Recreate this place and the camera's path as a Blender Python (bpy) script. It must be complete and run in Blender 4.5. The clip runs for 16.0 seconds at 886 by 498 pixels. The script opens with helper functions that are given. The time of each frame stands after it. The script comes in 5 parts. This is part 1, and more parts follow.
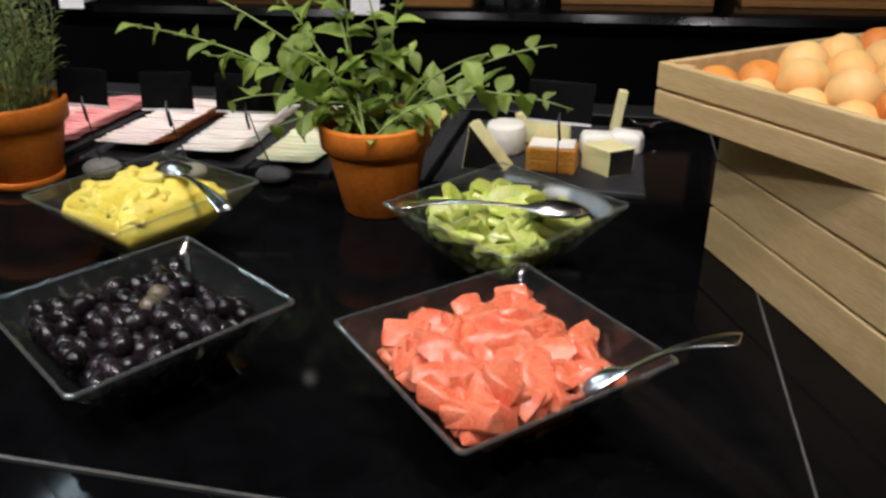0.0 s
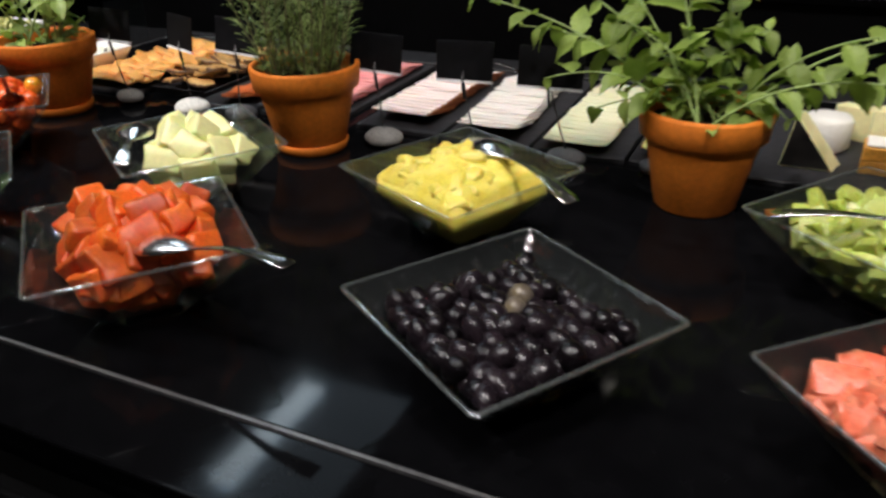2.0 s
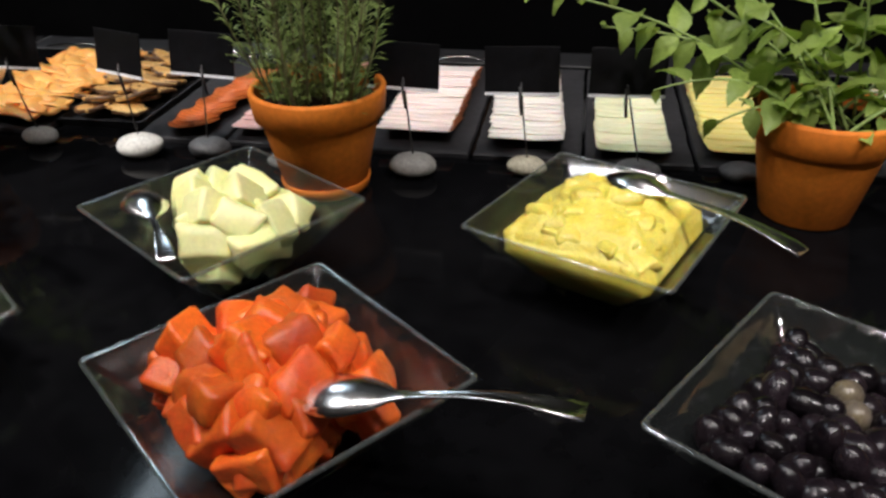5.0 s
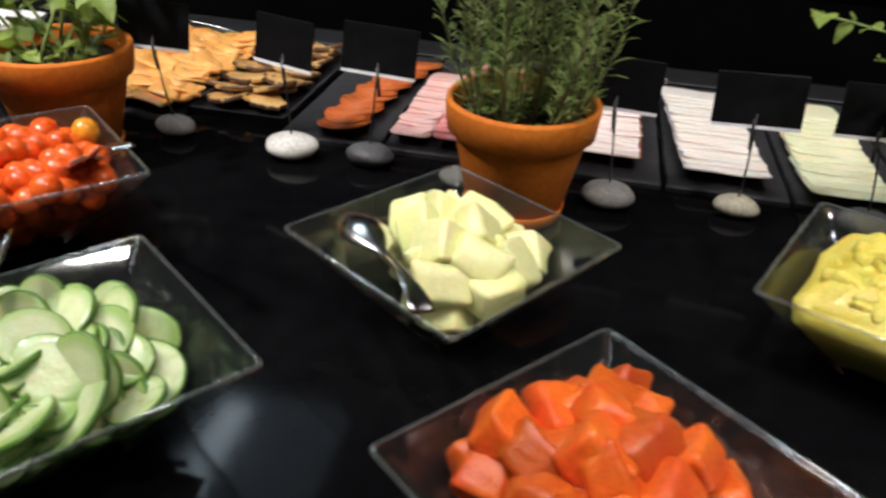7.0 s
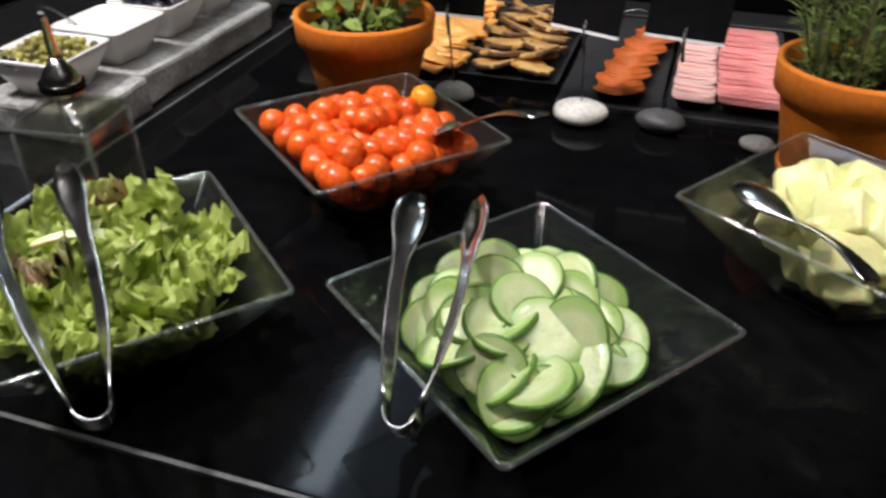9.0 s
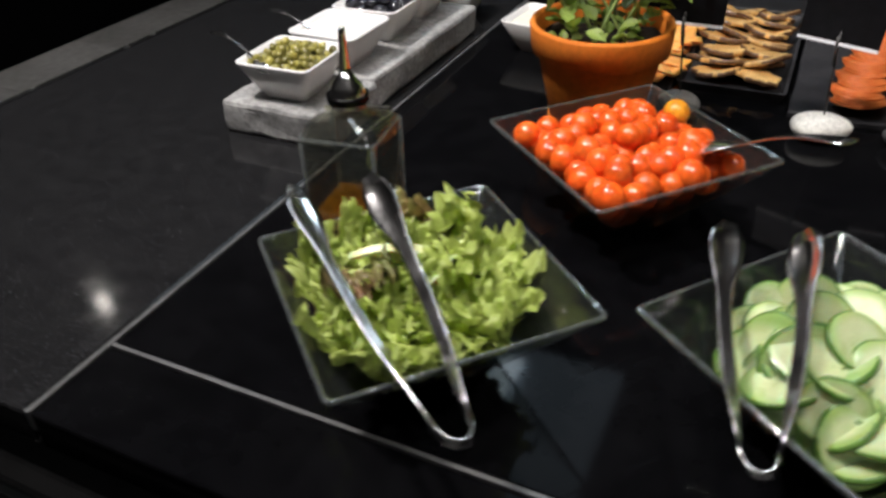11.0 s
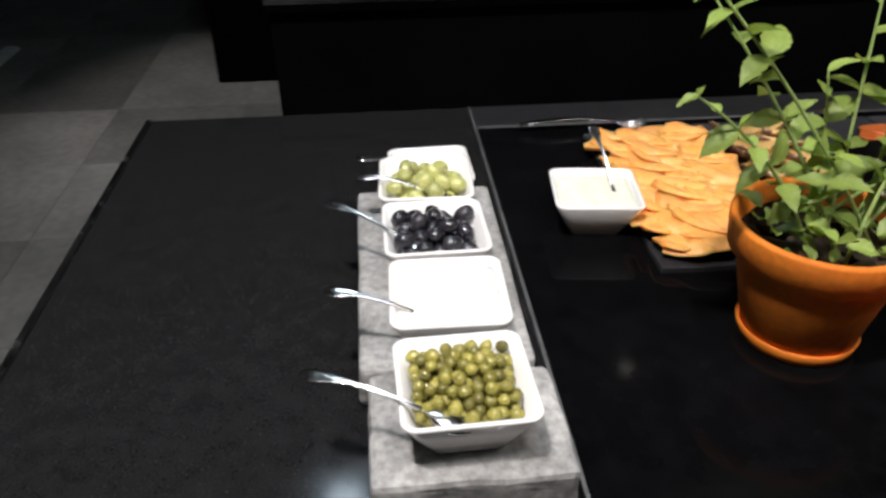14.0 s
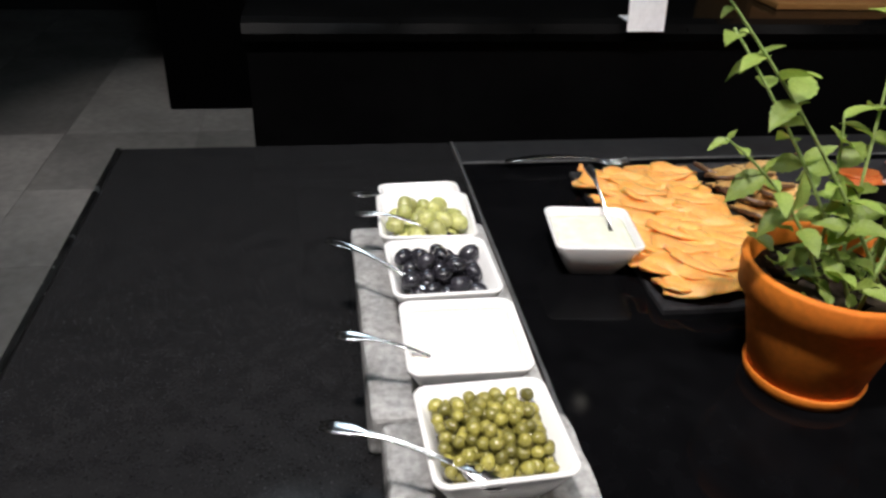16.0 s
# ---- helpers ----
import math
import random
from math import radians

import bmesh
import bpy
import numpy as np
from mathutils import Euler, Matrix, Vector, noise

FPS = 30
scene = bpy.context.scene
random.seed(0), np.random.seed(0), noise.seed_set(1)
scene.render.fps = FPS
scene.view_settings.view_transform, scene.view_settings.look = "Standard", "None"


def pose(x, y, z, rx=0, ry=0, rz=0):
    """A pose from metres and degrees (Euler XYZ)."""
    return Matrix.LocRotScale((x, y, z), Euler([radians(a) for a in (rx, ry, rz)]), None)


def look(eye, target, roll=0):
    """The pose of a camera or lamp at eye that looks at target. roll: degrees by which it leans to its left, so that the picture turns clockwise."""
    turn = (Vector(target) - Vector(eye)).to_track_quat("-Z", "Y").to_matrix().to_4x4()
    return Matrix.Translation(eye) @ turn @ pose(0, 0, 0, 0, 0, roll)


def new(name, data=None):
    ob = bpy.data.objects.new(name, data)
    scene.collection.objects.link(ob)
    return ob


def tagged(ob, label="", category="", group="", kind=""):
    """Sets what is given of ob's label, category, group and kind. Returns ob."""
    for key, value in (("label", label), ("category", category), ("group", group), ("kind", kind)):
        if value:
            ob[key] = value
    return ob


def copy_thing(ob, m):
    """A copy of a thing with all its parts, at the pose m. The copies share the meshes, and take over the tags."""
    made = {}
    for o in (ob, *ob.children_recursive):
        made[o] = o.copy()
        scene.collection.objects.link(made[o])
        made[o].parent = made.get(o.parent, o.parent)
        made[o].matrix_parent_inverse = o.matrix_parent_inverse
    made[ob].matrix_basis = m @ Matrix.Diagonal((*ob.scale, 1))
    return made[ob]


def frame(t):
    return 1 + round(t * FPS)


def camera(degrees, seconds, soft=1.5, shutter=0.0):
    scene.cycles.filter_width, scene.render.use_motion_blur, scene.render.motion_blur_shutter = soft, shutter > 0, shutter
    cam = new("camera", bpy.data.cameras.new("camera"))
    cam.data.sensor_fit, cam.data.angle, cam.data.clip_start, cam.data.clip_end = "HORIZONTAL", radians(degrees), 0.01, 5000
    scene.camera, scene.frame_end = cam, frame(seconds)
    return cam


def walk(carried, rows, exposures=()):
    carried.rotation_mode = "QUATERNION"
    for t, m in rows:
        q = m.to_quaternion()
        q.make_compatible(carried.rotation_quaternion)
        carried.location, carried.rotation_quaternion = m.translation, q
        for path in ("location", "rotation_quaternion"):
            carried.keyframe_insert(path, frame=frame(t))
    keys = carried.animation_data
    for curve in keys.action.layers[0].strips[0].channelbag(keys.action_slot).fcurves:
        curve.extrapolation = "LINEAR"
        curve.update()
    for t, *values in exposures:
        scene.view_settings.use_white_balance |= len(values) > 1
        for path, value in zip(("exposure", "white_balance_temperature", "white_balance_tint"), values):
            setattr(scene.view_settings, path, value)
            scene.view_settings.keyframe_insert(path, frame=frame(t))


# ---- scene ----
cam = camera(59.6, 16.0, 2.7, 0.5)
PATH = [
    (0, (1.767, -0.426, 1.345), (1.363, 1.329, 0.477), -0.9),
    (0.5, (1.753, -0.429, 1.349), (1.329, 1.33, 0.497), -0.1),
    (1, (1.713, -0.441, 1.353), (1.189, 1.29, 0.5), -0.2),
    (1.5, (1.645, -0.454, 1.335), (0.941, 1.204, 0.466), 0.7),
    (2, (1.542, -0.396, 1.333), (0.771, 1.2, 0.406), -1.4),
    (2.5, (1.456, -0.319, 1.328), (0.787, 1.27, 0.314), -1.8),
    (3, (1.397, -0.286, 1.326), (0.779, 1.297, 0.271), -0.1),
    (3.5, (1.313, -0.302, 1.337), (0.719, 1.282, 0.269), -1.6),
    (6, (1.048, -0.292, 1.349), (0.862, 1.437, 0.362), 0.3),
    (6.5, (0.974, -0.243, 1.347), (0.717, 1.465, 0.339), 1.3),
    (7, (0.901, -0.219, 1.327), (0.592, 1.468, 0.298), 3.4),
    (7.5, (0.79, -0.239, 1.325), (0.537, 1.447, 0.279), 3.1),
    (8, (0.678, -0.292, 1.325), (0.38, 1.35, 0.222), 1.1),
    (10.5, (0.602, -0.295, 1.328), (-0.15, 1.179, 0.206), 2.3),
    (11, (0.495, -0.335, 1.348), (-0.233, 1.142, 0.212), -1.8),
    (11.5, (0.41, -0.372, 1.347), (-0.186, 1.187, 0.245), -3.5),
    (12, (0.326, -0.372, 1.35), (-0.172, 1.229, 0.261), 0.2),
    (12.5, (0.174, -0.284, 1.369), (-0.317, 1.325, 0.288), 0.3),
    (13, (0.066, -0.169, 1.381), (-0.408, 1.441, 0.294), -0.2),
    (13.5, (-0.051, -0.063, 1.398), (-0.272, 1.596, 0.303), -1.9),
    (14, (-0.151, -0.014, 1.412), (-0.012, 1.668, 0.338), -0.6),
    (14.5, (-0.197, -0.005, 1.416), (0.044, 1.677, 0.36), 1.2),
    (15, (-0.213, 0.008, 1.415), (0.039, 1.696, 0.372), 1.5),
    (15.5, (-0.217, 0.026, 1.406), (0.054, 1.725, 0.387), 2.3),
    (16, (-0.214, 0.021, 1.405), (0.077, 1.726, 0.402), 2.6),
]
walk(cam, [(t, look(eye, target, roll)) for t, eye, target, roll in PATH], exposures=[(0.0, 0.0), (16.0, 0.0)])

# ---- world and lights ----
world = bpy.data.worlds.new("room_dark")
world.use_nodes = True
scene.world = world
world.node_tree.nodes["Background"].inputs[0].default_value = (0.5, 0.55, 0.65, 1)
world.node_tree.nodes["Background"].inputs[1].default_value = 0.004
TOP = 0.9          # height of the buffet top
CEIL = 2.85
# ceiling spots over the buffet and behind it; the deep cans are added, unseen
SPOTS = [   # x, y, watts, cone degrees, aim x, aim y, deep can or flush ring
    (-0.45, 0.00, 162, 62, -0.10, 0.60, True),
    (0.25, -0.15, 45, 76, 0.30, 0.60, True),
    (0.95, -0.15, 43, 76, 0.95, 0.60, True),
    (1.65, -0.15, 46, 76, 1.60, 0.60, True),
    # next two: unseen spots placed to brighten the crate fronts
    (2.15, -0.45, 70, 72, 2.00, 0.40, True),
    (0.90, -0.95, 60, 44, 1.98, 0.30, True),
    # added unseen spot that lifts the cheese out of the mint's shadow
    (1.35, 0.80, 34, 46, 1.35, 0.90, True),
    (-2.42, 1.68, 90, 66, -2.2, 1.9, False),
    (0.30, 2.74, 0.4, 70, 0.30, 2.2, None),
    (0.94, 2.70, 0.4, 70, 0.94, 2.2, None),
    (2.96, 2.78, 0.4, 70, 2.6, 2.0, None),
    # added unseen spot for the lit patch of floor by the cabinet
    (-1.00, 3.20, 60, 56, -0.75, 3.45, True),
]


# ---- materials ----
def colour(c):
    return (c[0], c[1], c[2], 1.0)


def surface(name, c1, c2=None, scale=8.0, rough=0.5, metal=0.0, bump=0.0, bump_scale=60.0, spec=0.5,
            vary=0.0, coat=0.0, sss=0.0, detail=6.0, fine=0.25, rough_vary=0.08, sss_r=0.006):
    """A procedural surface: two scales of colour noise, roughness wear and fine relief; vary: shade change per object."""
    m = bpy.data.materials.new(name)
    m.use_nodes = True
    nt = m.node_tree
    b = nt.nodes["Principled BSDF"]
    c2 = c2 or tuple(min(1, v * 0.8) for v in c1)
    tc = nt.nodes.new("ShaderNodeTexCoord")
    n1 = nt.nodes.new("ShaderNodeTexNoise")
    n1.inputs["Scale"].default_value, n1.inputs["Detail"].default_value = scale, detail
    nt.links.new(tc.outputs["Object"], n1.inputs["Vector"])
    ramp = nt.nodes.new("ShaderNodeMapRange")
    ramp.inputs[1].default_value, ramp.inputs[2].default_value = 0.3, 0.7
    nt.links.new(n1.outputs[0], ramp.inputs[0])
    mix = nt.nodes.new("ShaderNodeMix")
    mix.data_type = "RGBA"
    mix.inputs[6].default_value, mix.inputs[7].default_value = colour(c1), colour(c2)
    nt.links.new(ramp.outputs[0], mix.inputs[0])
    n2 = nt.nodes.new("ShaderNodeTexNoise")
    n2.inputs["Scale"].default_value, n2.inputs["Detail"].default_value = scale * 9, 4
    nt.links.new(tc.outputs["Object"], n2.inputs["Vector"])
    hsv = nt.nodes.new("ShaderNodeHueSaturation")
    mr = nt.nodes.new("ShaderNodeMapRange")
    mr.inputs[1].default_value, mr.inputs[2].default_value = 0.3, 0.7
    mr.inputs[3].default_value, mr.inputs[4].default_value = 1 - fine, 1 + fine
    nt.links.new(n2.outputs[0], mr.inputs[0])
    last = mr.outputs[0]
    if vary:
        oi = nt.nodes.new("ShaderNodeObjectInfo")
        vr = nt.nodes.new("ShaderNodeMapRange")
        vr.inputs[3].default_value, vr.inputs[4].default_value = 1 - vary, 1 + vary
        nt.links.new(oi.outputs["Random"], vr.inputs[0])
        mu = nt.nodes.new("ShaderNodeMath")
        mu.operation = "MULTIPLY"
        nt.links.new(last, mu.inputs[0])
        nt.links.new(vr.outputs[0], mu.inputs[1])
        last = mu.outputs[0]
    nt.links.new(last, hsv.inputs["Value"])
    nt.links.new(mix.outputs[2], hsv.inputs["Color"])
    nt.links.new(hsv.outputs[0], b.inputs["Base Color"])
    rr = nt.nodes.new("ShaderNodeMapRange")
    rr.inputs[1].default_value, rr.inputs[2].default_value = 0.3, 0.7
    rr.inputs[3].default_value, rr.inputs[4].default_value = max(0.01, rough - rough_vary), min(1, rough + rough_vary)
    nt.links.new(n1.outputs[0], rr.inputs[0])
    nt.links.new(rr.outputs[0], b.inputs["Roughness"])
    b.inputs["Metallic"].default_value = metal
    b.inputs["Specular IOR Level"].default_value = spec
    b.inputs["Coat Weight"].default_value = coat
    b.inputs["Coat Roughness"].default_value = 0.08
    if sss:
        b.inputs["Subsurface Weight"].default_value = sss
        b.inputs["Subsurface Radius"].default_value = (1.0, 0.5, 0.3)
        b.inputs["Subsurface Scale"].default_value = sss_r
    if bump:
        n3 = nt.nodes.new("ShaderNodeTexNoise")
        n3.inputs["Scale"].default_value, n3.inputs["Detail"].default_value = bump_scale, 5
        nt.links.new(tc.outputs["Object"], n3.inputs["Vector"])
        bp = nt.nodes.new("ShaderNodeBump")
        bp.inputs["Strength"].default_value, bp.inputs["Distance"].default_value = bump, 0.004
        nt.links.new(n3.outputs[0], bp.inputs["Height"])
        nt.links.new(bp.outputs[0], b.inputs["Normal"])
    return m


def thin_glass(name, tint, rim=0.0, body=(0.72, 0.80, 0.78), base=0.05):
    """Clear glass of thin walls: it lets light through unbent and mirrors more at a slant."""
    m = bpy.data.materials.new(name)
    m.use_nodes = True
    nt = m.node_tree
    out = nt.nodes["Material Output"]
    nt.nodes.remove(nt.nodes["Principled BSDF"])
    see = nt.nodes.new("ShaderNodeBsdfTransparent")
    see.inputs[0].default_value = colour(tint)
    gloss = nt.nodes.new("ShaderNodeBsdfGlossy")
    gloss.inputs["Roughness"].default_value = 0.06
    lw = nt.nodes.new("ShaderNodeLayerWeight")
    lw.inputs[0].default_value = 0.5
    pw = nt.nodes.new("ShaderNodeMath")
    pw.operation, pw.inputs[1].default_value = "POWER", 4.0
    nt.links.new(lw.outputs["Facing"], pw.inputs[0])
    fr = nt.nodes.new("ShaderNodeMath")
    fr.operation, fr.inputs[1].default_value, fr.inputs[2].default_value = "MULTIPLY_ADD", 0.45, base
    nt.links.new(pw.outputs[0], fr.inputs[0])
    add = nt.nodes.new("ShaderNodeMixShader")
    nt.links.new(fr.outputs[0], add.inputs[0])
    nt.links.new(see.outputs[0], add.inputs[1])
    nt.links.new(gloss.outputs[0], add.inputs[2])
    last = add.outputs[0]
    if rim:
        dif = nt.nodes.new("ShaderNodeBsdfDiffuse")
        dif.inputs[0].default_value = colour(body)
        mx = nt.nodes.new("ShaderNodeMixShader")
        mx.inputs[0].default_value = rim
        nt.links.new(last, mx.inputs[1])
        nt.links.new(dif.outputs[0], mx.inputs[2])
        last = mx.outputs[0]
    nt.links.new(last, out.inputs[0])
    return m


def speckle(m, c, scale=350.0, limit=0.72):
    """Adds mineral specks of colour c to a surface."""
    nt = m.node_tree
    b = nt.nodes["Principled BSDF"]
    src = b.inputs["Base Color"].links[0].from_socket
    tc = nt.nodes.new("ShaderNodeTexCoord")
    n = nt.nodes.new("ShaderNodeTexNoise")
    n.inputs["Scale"].default_value, n.inputs["Detail"].default_value = scale, 2
    nt.links.new(tc.outputs["Object"], n.inputs["Vector"])
    mr = nt.nodes.new("ShaderNodeMapRange")
    mr.inputs[1].default_value, mr.inputs[2].default_value = limit, limit + 0.06
    nt.links.new(n.outputs[0], mr.inputs[0])
    mix = nt.nodes.new("ShaderNodeMix")
    mix.data_type = "RGBA"
    mix.inputs[7].default_value = colour(c)
    nt.links.new(mr.outputs[0], mix.inputs[0])
    nt.links.new(src, mix.inputs[6])
    nt.links.new(mix.outputs[2], b.inputs["Base Color"])
    return m


def glow(name, c, strength):
    m = bpy.data.materials.new(name)
    m.use_nodes = True
    b = m.node_tree.nodes["Principled BSDF"]
    b.inputs["Base Color"].default_value = colour(c)
    b.inputs["Emission Color"].default_value = colour(c)
    b.inputs["Emission Strength"].default_value = strength
    return m


def leafy(m, c, share):
    """Lets light of colour c through a thin leaf."""
    nt = m.node_tree
    out = nt.nodes["Material Output"]
    src = out.inputs[0].links[0].from_socket
    tr = nt.nodes.new("ShaderNodeBsdfTranslucent")
    tr.inputs[0].default_value = colour(c)
    mx = nt.nodes.new("ShaderNodeMixShader")
    mx.inputs[0].default_value = share
    nt.links.new(src, mx.inputs[1])
    nt.links.new(tr.outputs[0], mx.inputs[2])
    nt.links.new(mx.outputs[0], out.inputs[0])
    return m


def ringed(m, c, r0, r1):
    """Turns a cut fruit's flesh to colour c between the radii r0 and r1 round its core."""
    nt = m.node_tree
    b = nt.nodes["Principled BSDF"]
    src = b.inputs["Base Color"].links[0].from_socket
    tc = next(n for n in nt.nodes if n.type == "TEX_COORD")
    ln = nt.nodes.new("ShaderNodeVectorMath")
    ln.operation = "LENGTH"
    nt.links.new(tc.outputs["Object"], ln.inputs[0])
    mr = nt.nodes.new("ShaderNodeMapRange")
    mr.inputs[1].default_value, mr.inputs[2].default_value = r0, r1
    nt.links.new(ln.outputs["Value"], mr.inputs[0])
    mix = nt.nodes.new("ShaderNodeMix")
    mix.data_type = "RGBA"
    mix.inputs[7].default_value = colour(c)
    nt.links.new(src, mix.inputs[6])
    nt.links.new(mr.outputs[0], mix.inputs[0])
    nt.links.new(mix.outputs[2], b.inputs["Base Color"])
    return m


M = {
    "glass_top": surface("black_glass", (0.0022, 0.0022, 0.0026), (0.0036, 0.0036, 0.004), 5, 0.075, spec=0.06, rough_vary=0.03, bump=0.015, bump_scale=9),
    "granite": speckle(surface("black_granite", (0.009, 0.009, 0.0095), (0.014, 0.014, 0.0145), 40, 0.09, bump=0.008, bump_scale=300, rough_vary=0.02, spec=0.25), (0.040, 0.040, 0.043), 380, 0.64),
    "rear_strip": surface("grey_metal_strip", (0.018, 0.018, 0.019), (0.013, 0.013, 0.014), 10, 0.4, spec=0.4),
    "steel": surface("brushed_steel", (0.62, 0.61, 0.59), (0.5, 0.5, 0.49), 30, 0.22, metal=1.0, rough_vary=0.08, fine=0.08),
    "cutlery": surface("polished_steel", (0.84, 0.83, 0.81), (0.74, 0.73, 0.72), 40, 0.21, metal=1.0, rough_vary=0.06, fine=0.06),
    # base colour lightened to carry the floor strip's highlight
    "pale_trim": surface("highlight_toned_trim", (0.78, 0.78, 0.77), (0.66, 0.66, 0.66), 12, 0.4, fine=0.08),
    "joint": surface("worn_joint_metal", (0.15, 0.15, 0.148), (0.07, 0.07, 0.07), 25, 0.42, metal=0.35, fine=0.2),
    "dark_metal": surface("black_metal", (0.02, 0.02, 0.02), (0.03, 0.03, 0.03), 20, 0.4),
    "black_wood": surface("black_laminate", (0.0012, 0.0012, 0.0013), (0.002, 0.002, 0.0022), 4, 0.5, spec=0.05, bump=0.05, bump_scale=200),
    "gloss_black": surface("gloss_black", (0.002, 0.002, 0.002), (0.004, 0.004, 0.004), 4, 0.15, spec=0.3),
    "shelf_black": surface("shelf_black", (0.002, 0.002, 0.002), (0.004, 0.004, 0.004), 4, 0.14, spec=0.08),
    "floor": surface("grey_floor", (0.26, 0.25, 0.235), (0.17, 0.165, 0.155), 2.5, 0.6, bump=0.1, bump_scale=120, vary=0.28, fine=0.15),
    "grout": surface("dark_joint", (0.20, 0.195, 0.185), (0.17, 0.165, 0.16), 20, 0.8),
    "wall": surface("dark_paint", (0.022, 0.021, 0.02), (0.03, 0.029, 0.028), 3, 0.75, bump=0.05),
    "ceiling": surface("dark_ceiling", (0.03, 0.03, 0.03), (0.022, 0.022, 0.022), 3, 0.85),
    "glass": thin_glass("bowl_glass", (0.955, 0.975, 0.965), 0.006, base=0.085),
    # pale diffuse share and strong gloss stand in for highlights on glass edges
    "rim": thin_glass("rim_highlight_glass", (0.88, 0.92, 0.91), 0.055, base=0.30),
    "clay": surface("terracotta", (0.70, 0.205, 0.020), (0.59, 0.155, 0.015), 14, 0.68, bump=0.12, bump_scale=120, fine=0.12, spec=0.3),
    "soil": surface("potting_soil", (0.045, 0.028, 0.016), (0.02, 0.013, 0.008), 60, 0.95, bump=0.8, bump_scale=90),
    "mint": surface("mint_leaf", (0.265, 0.345, 0.078), (0.175, 0.255, 0.050), 40, 0.5, bump=0.35, bump_scale=150, vary=0.35, fine=0.2),
    "stem": surface("green_stem", (0.26, 0.38, 0.11), (0.20, 0.26, 0.08), 60, 0.55),
    "woody_stem": surface("woody_stem", (0.16, 0.15, 0.07), (0.11, 0.09, 0.05), 60, 0.7),
    "rosemary": surface("rosemary_needle", (0.14, 0.21, 0.045), (0.24, 0.31, 0.085), 30, 0.55, fine=0.3),
    "slate": surface("dark_slate", (0.017, 0.017, 0.019), (0.030, 0.029, 0.031), 14, 0.6, spec=0.3, bump=0.35, bump_scale=45, fine=0.25),
    "stone_block": surface("grey_stone", (0.40, 0.395, 0.38), (0.21, 0.207, 0.20), 16, 0.7, bump=0.6, bump_scale=40, fine=0.3),
    "china": surface("white_china", (0.84, 0.83, 0.81), (0.80, 0.79, 0.77), 5, 0.14, coat=0.5, fine=0.02),
    "card": surface("black_card", (0.004, 0.004, 0.0045), (0.007, 0.007, 0.008), 10, 0.4, spec=0.12),
    "white_card": surface("white_card", (0.85, 0.86, 0.88), (0.8, 0.81, 0.83), 12, 0.5, fine=0.05),
    "pale_wood": surface("pale_crate_wood", (0.62, 0.46, 0.235), (0.50, 0.35, 0.16), 6, 0.62, bump=0.2, bump_scale=60, vary=0.10, fine=0.12),
    "brown_wood": surface("brown_shelf_wood", (0.34, 0.17, 0.05), (0.25, 0.11, 0.03), 6, 0.5, bump=0.1, fine=0.15),
}
leafy(M["mint"], (0.30, 0.46, 0.06), 0.28)
# wood grain runs along the boards
for key in ("pale_wood", "brown_wood"):
    nt = M[key].node_tree
    tc = next(n for n in nt.nodes if n.type == "TEX_COORD")
    mp = nt.nodes.new("ShaderNodeMapping")
    mp.inputs["Scale"].default_value = (1.0, 9.0, 9.0)
    nt.links.new(tc.outputs["Object"], mp.inputs["Vector"])
    for n in [n for n in nt.nodes if n.type == "TEX_NOISE"]:
        nt.links.new(mp.outputs[0], n.inputs["Vector"])


# ---- building helpers ----
def part(name, bm, material, parent=None, label="", smooth=False, m=None):
    """Links a bmesh as one mesh object, under a thing or a part."""
    me = bpy.data.meshes.new(name)
    bmesh.ops.recalc_face_normals(bm, faces=bm.faces)
    bm.to_mesh(me)
    bm.free()
    me.materials.append(material)
    if smooth:
        me.shade_smooth()
    ob = new(name, me)
    if parent is not None:
        ob.parent = parent
    if m is not None:
        ob.matrix_basis = m
    if label:
        tagged(ob, label)
    return ob


def piece(name, me, m, parent=None):
    """Another object on a mesh that exists already."""
    ob = new(name, me)
    ob.parent = parent
    ob.matrix_basis = m
    return ob


def thing(name, m, label, category, group="", kind=""):
    ob = new(name)
    ob.empty_display_size = 0.05
    ob.matrix_basis = m
    return tagged(ob, label, category, group, kind)


def add_box(bm, x0, x1, y0, y1, z0, z1, bevel=0.0, seg=1):
    r = bmesh.ops.create_cube(bm, size=1.0, matrix=Matrix.Translation(((x0 + x1) / 2, (y0 + y1) / 2, (z0 + z1) / 2)) @ Matrix.Diagonal((x1 - x0, y1 - y0, z1 - z0, 1)))
    if bevel:
        ed = list({e for v in r["verts"] for e in v.link_edges})
        bmesh.ops.bevel(bm, geom=ed, offset=bevel, segments=seg, profile=0.5, affect="EDGES")


def box(x0, x1, y0, y1, z0, z1, bevel=0.0, seg=1):
    bm = bmesh.new()
    add_box(bm, x0, x1, y0, y1, z0, z1, bevel, seg)
    return bm


def loft(bm, rings, cap_first=True, cap_last=True, closed=True):
    """Skins rings of points of one count."""
    vs = [[bm.verts.new(p) for p in r] for r in rings]
    n = len(vs[0])
    for a, b in zip(vs, vs[1:]):
        for i in range(n if closed else n - 1):
            j = (i + 1) % n
            bm.faces.new((a[i], a[j], b[j], b[i]))
    if cap_first:
        bm.faces.new(vs[0][::-1])
    if cap_last:
        bm.faces.new(vs[-1])
    return vs


def circle(r, z, n=40):
    return [(r * math.cos(2 * math.pi * i / n), r * math.sin(2 * math.pi * i / n), z) for i in range(n)]


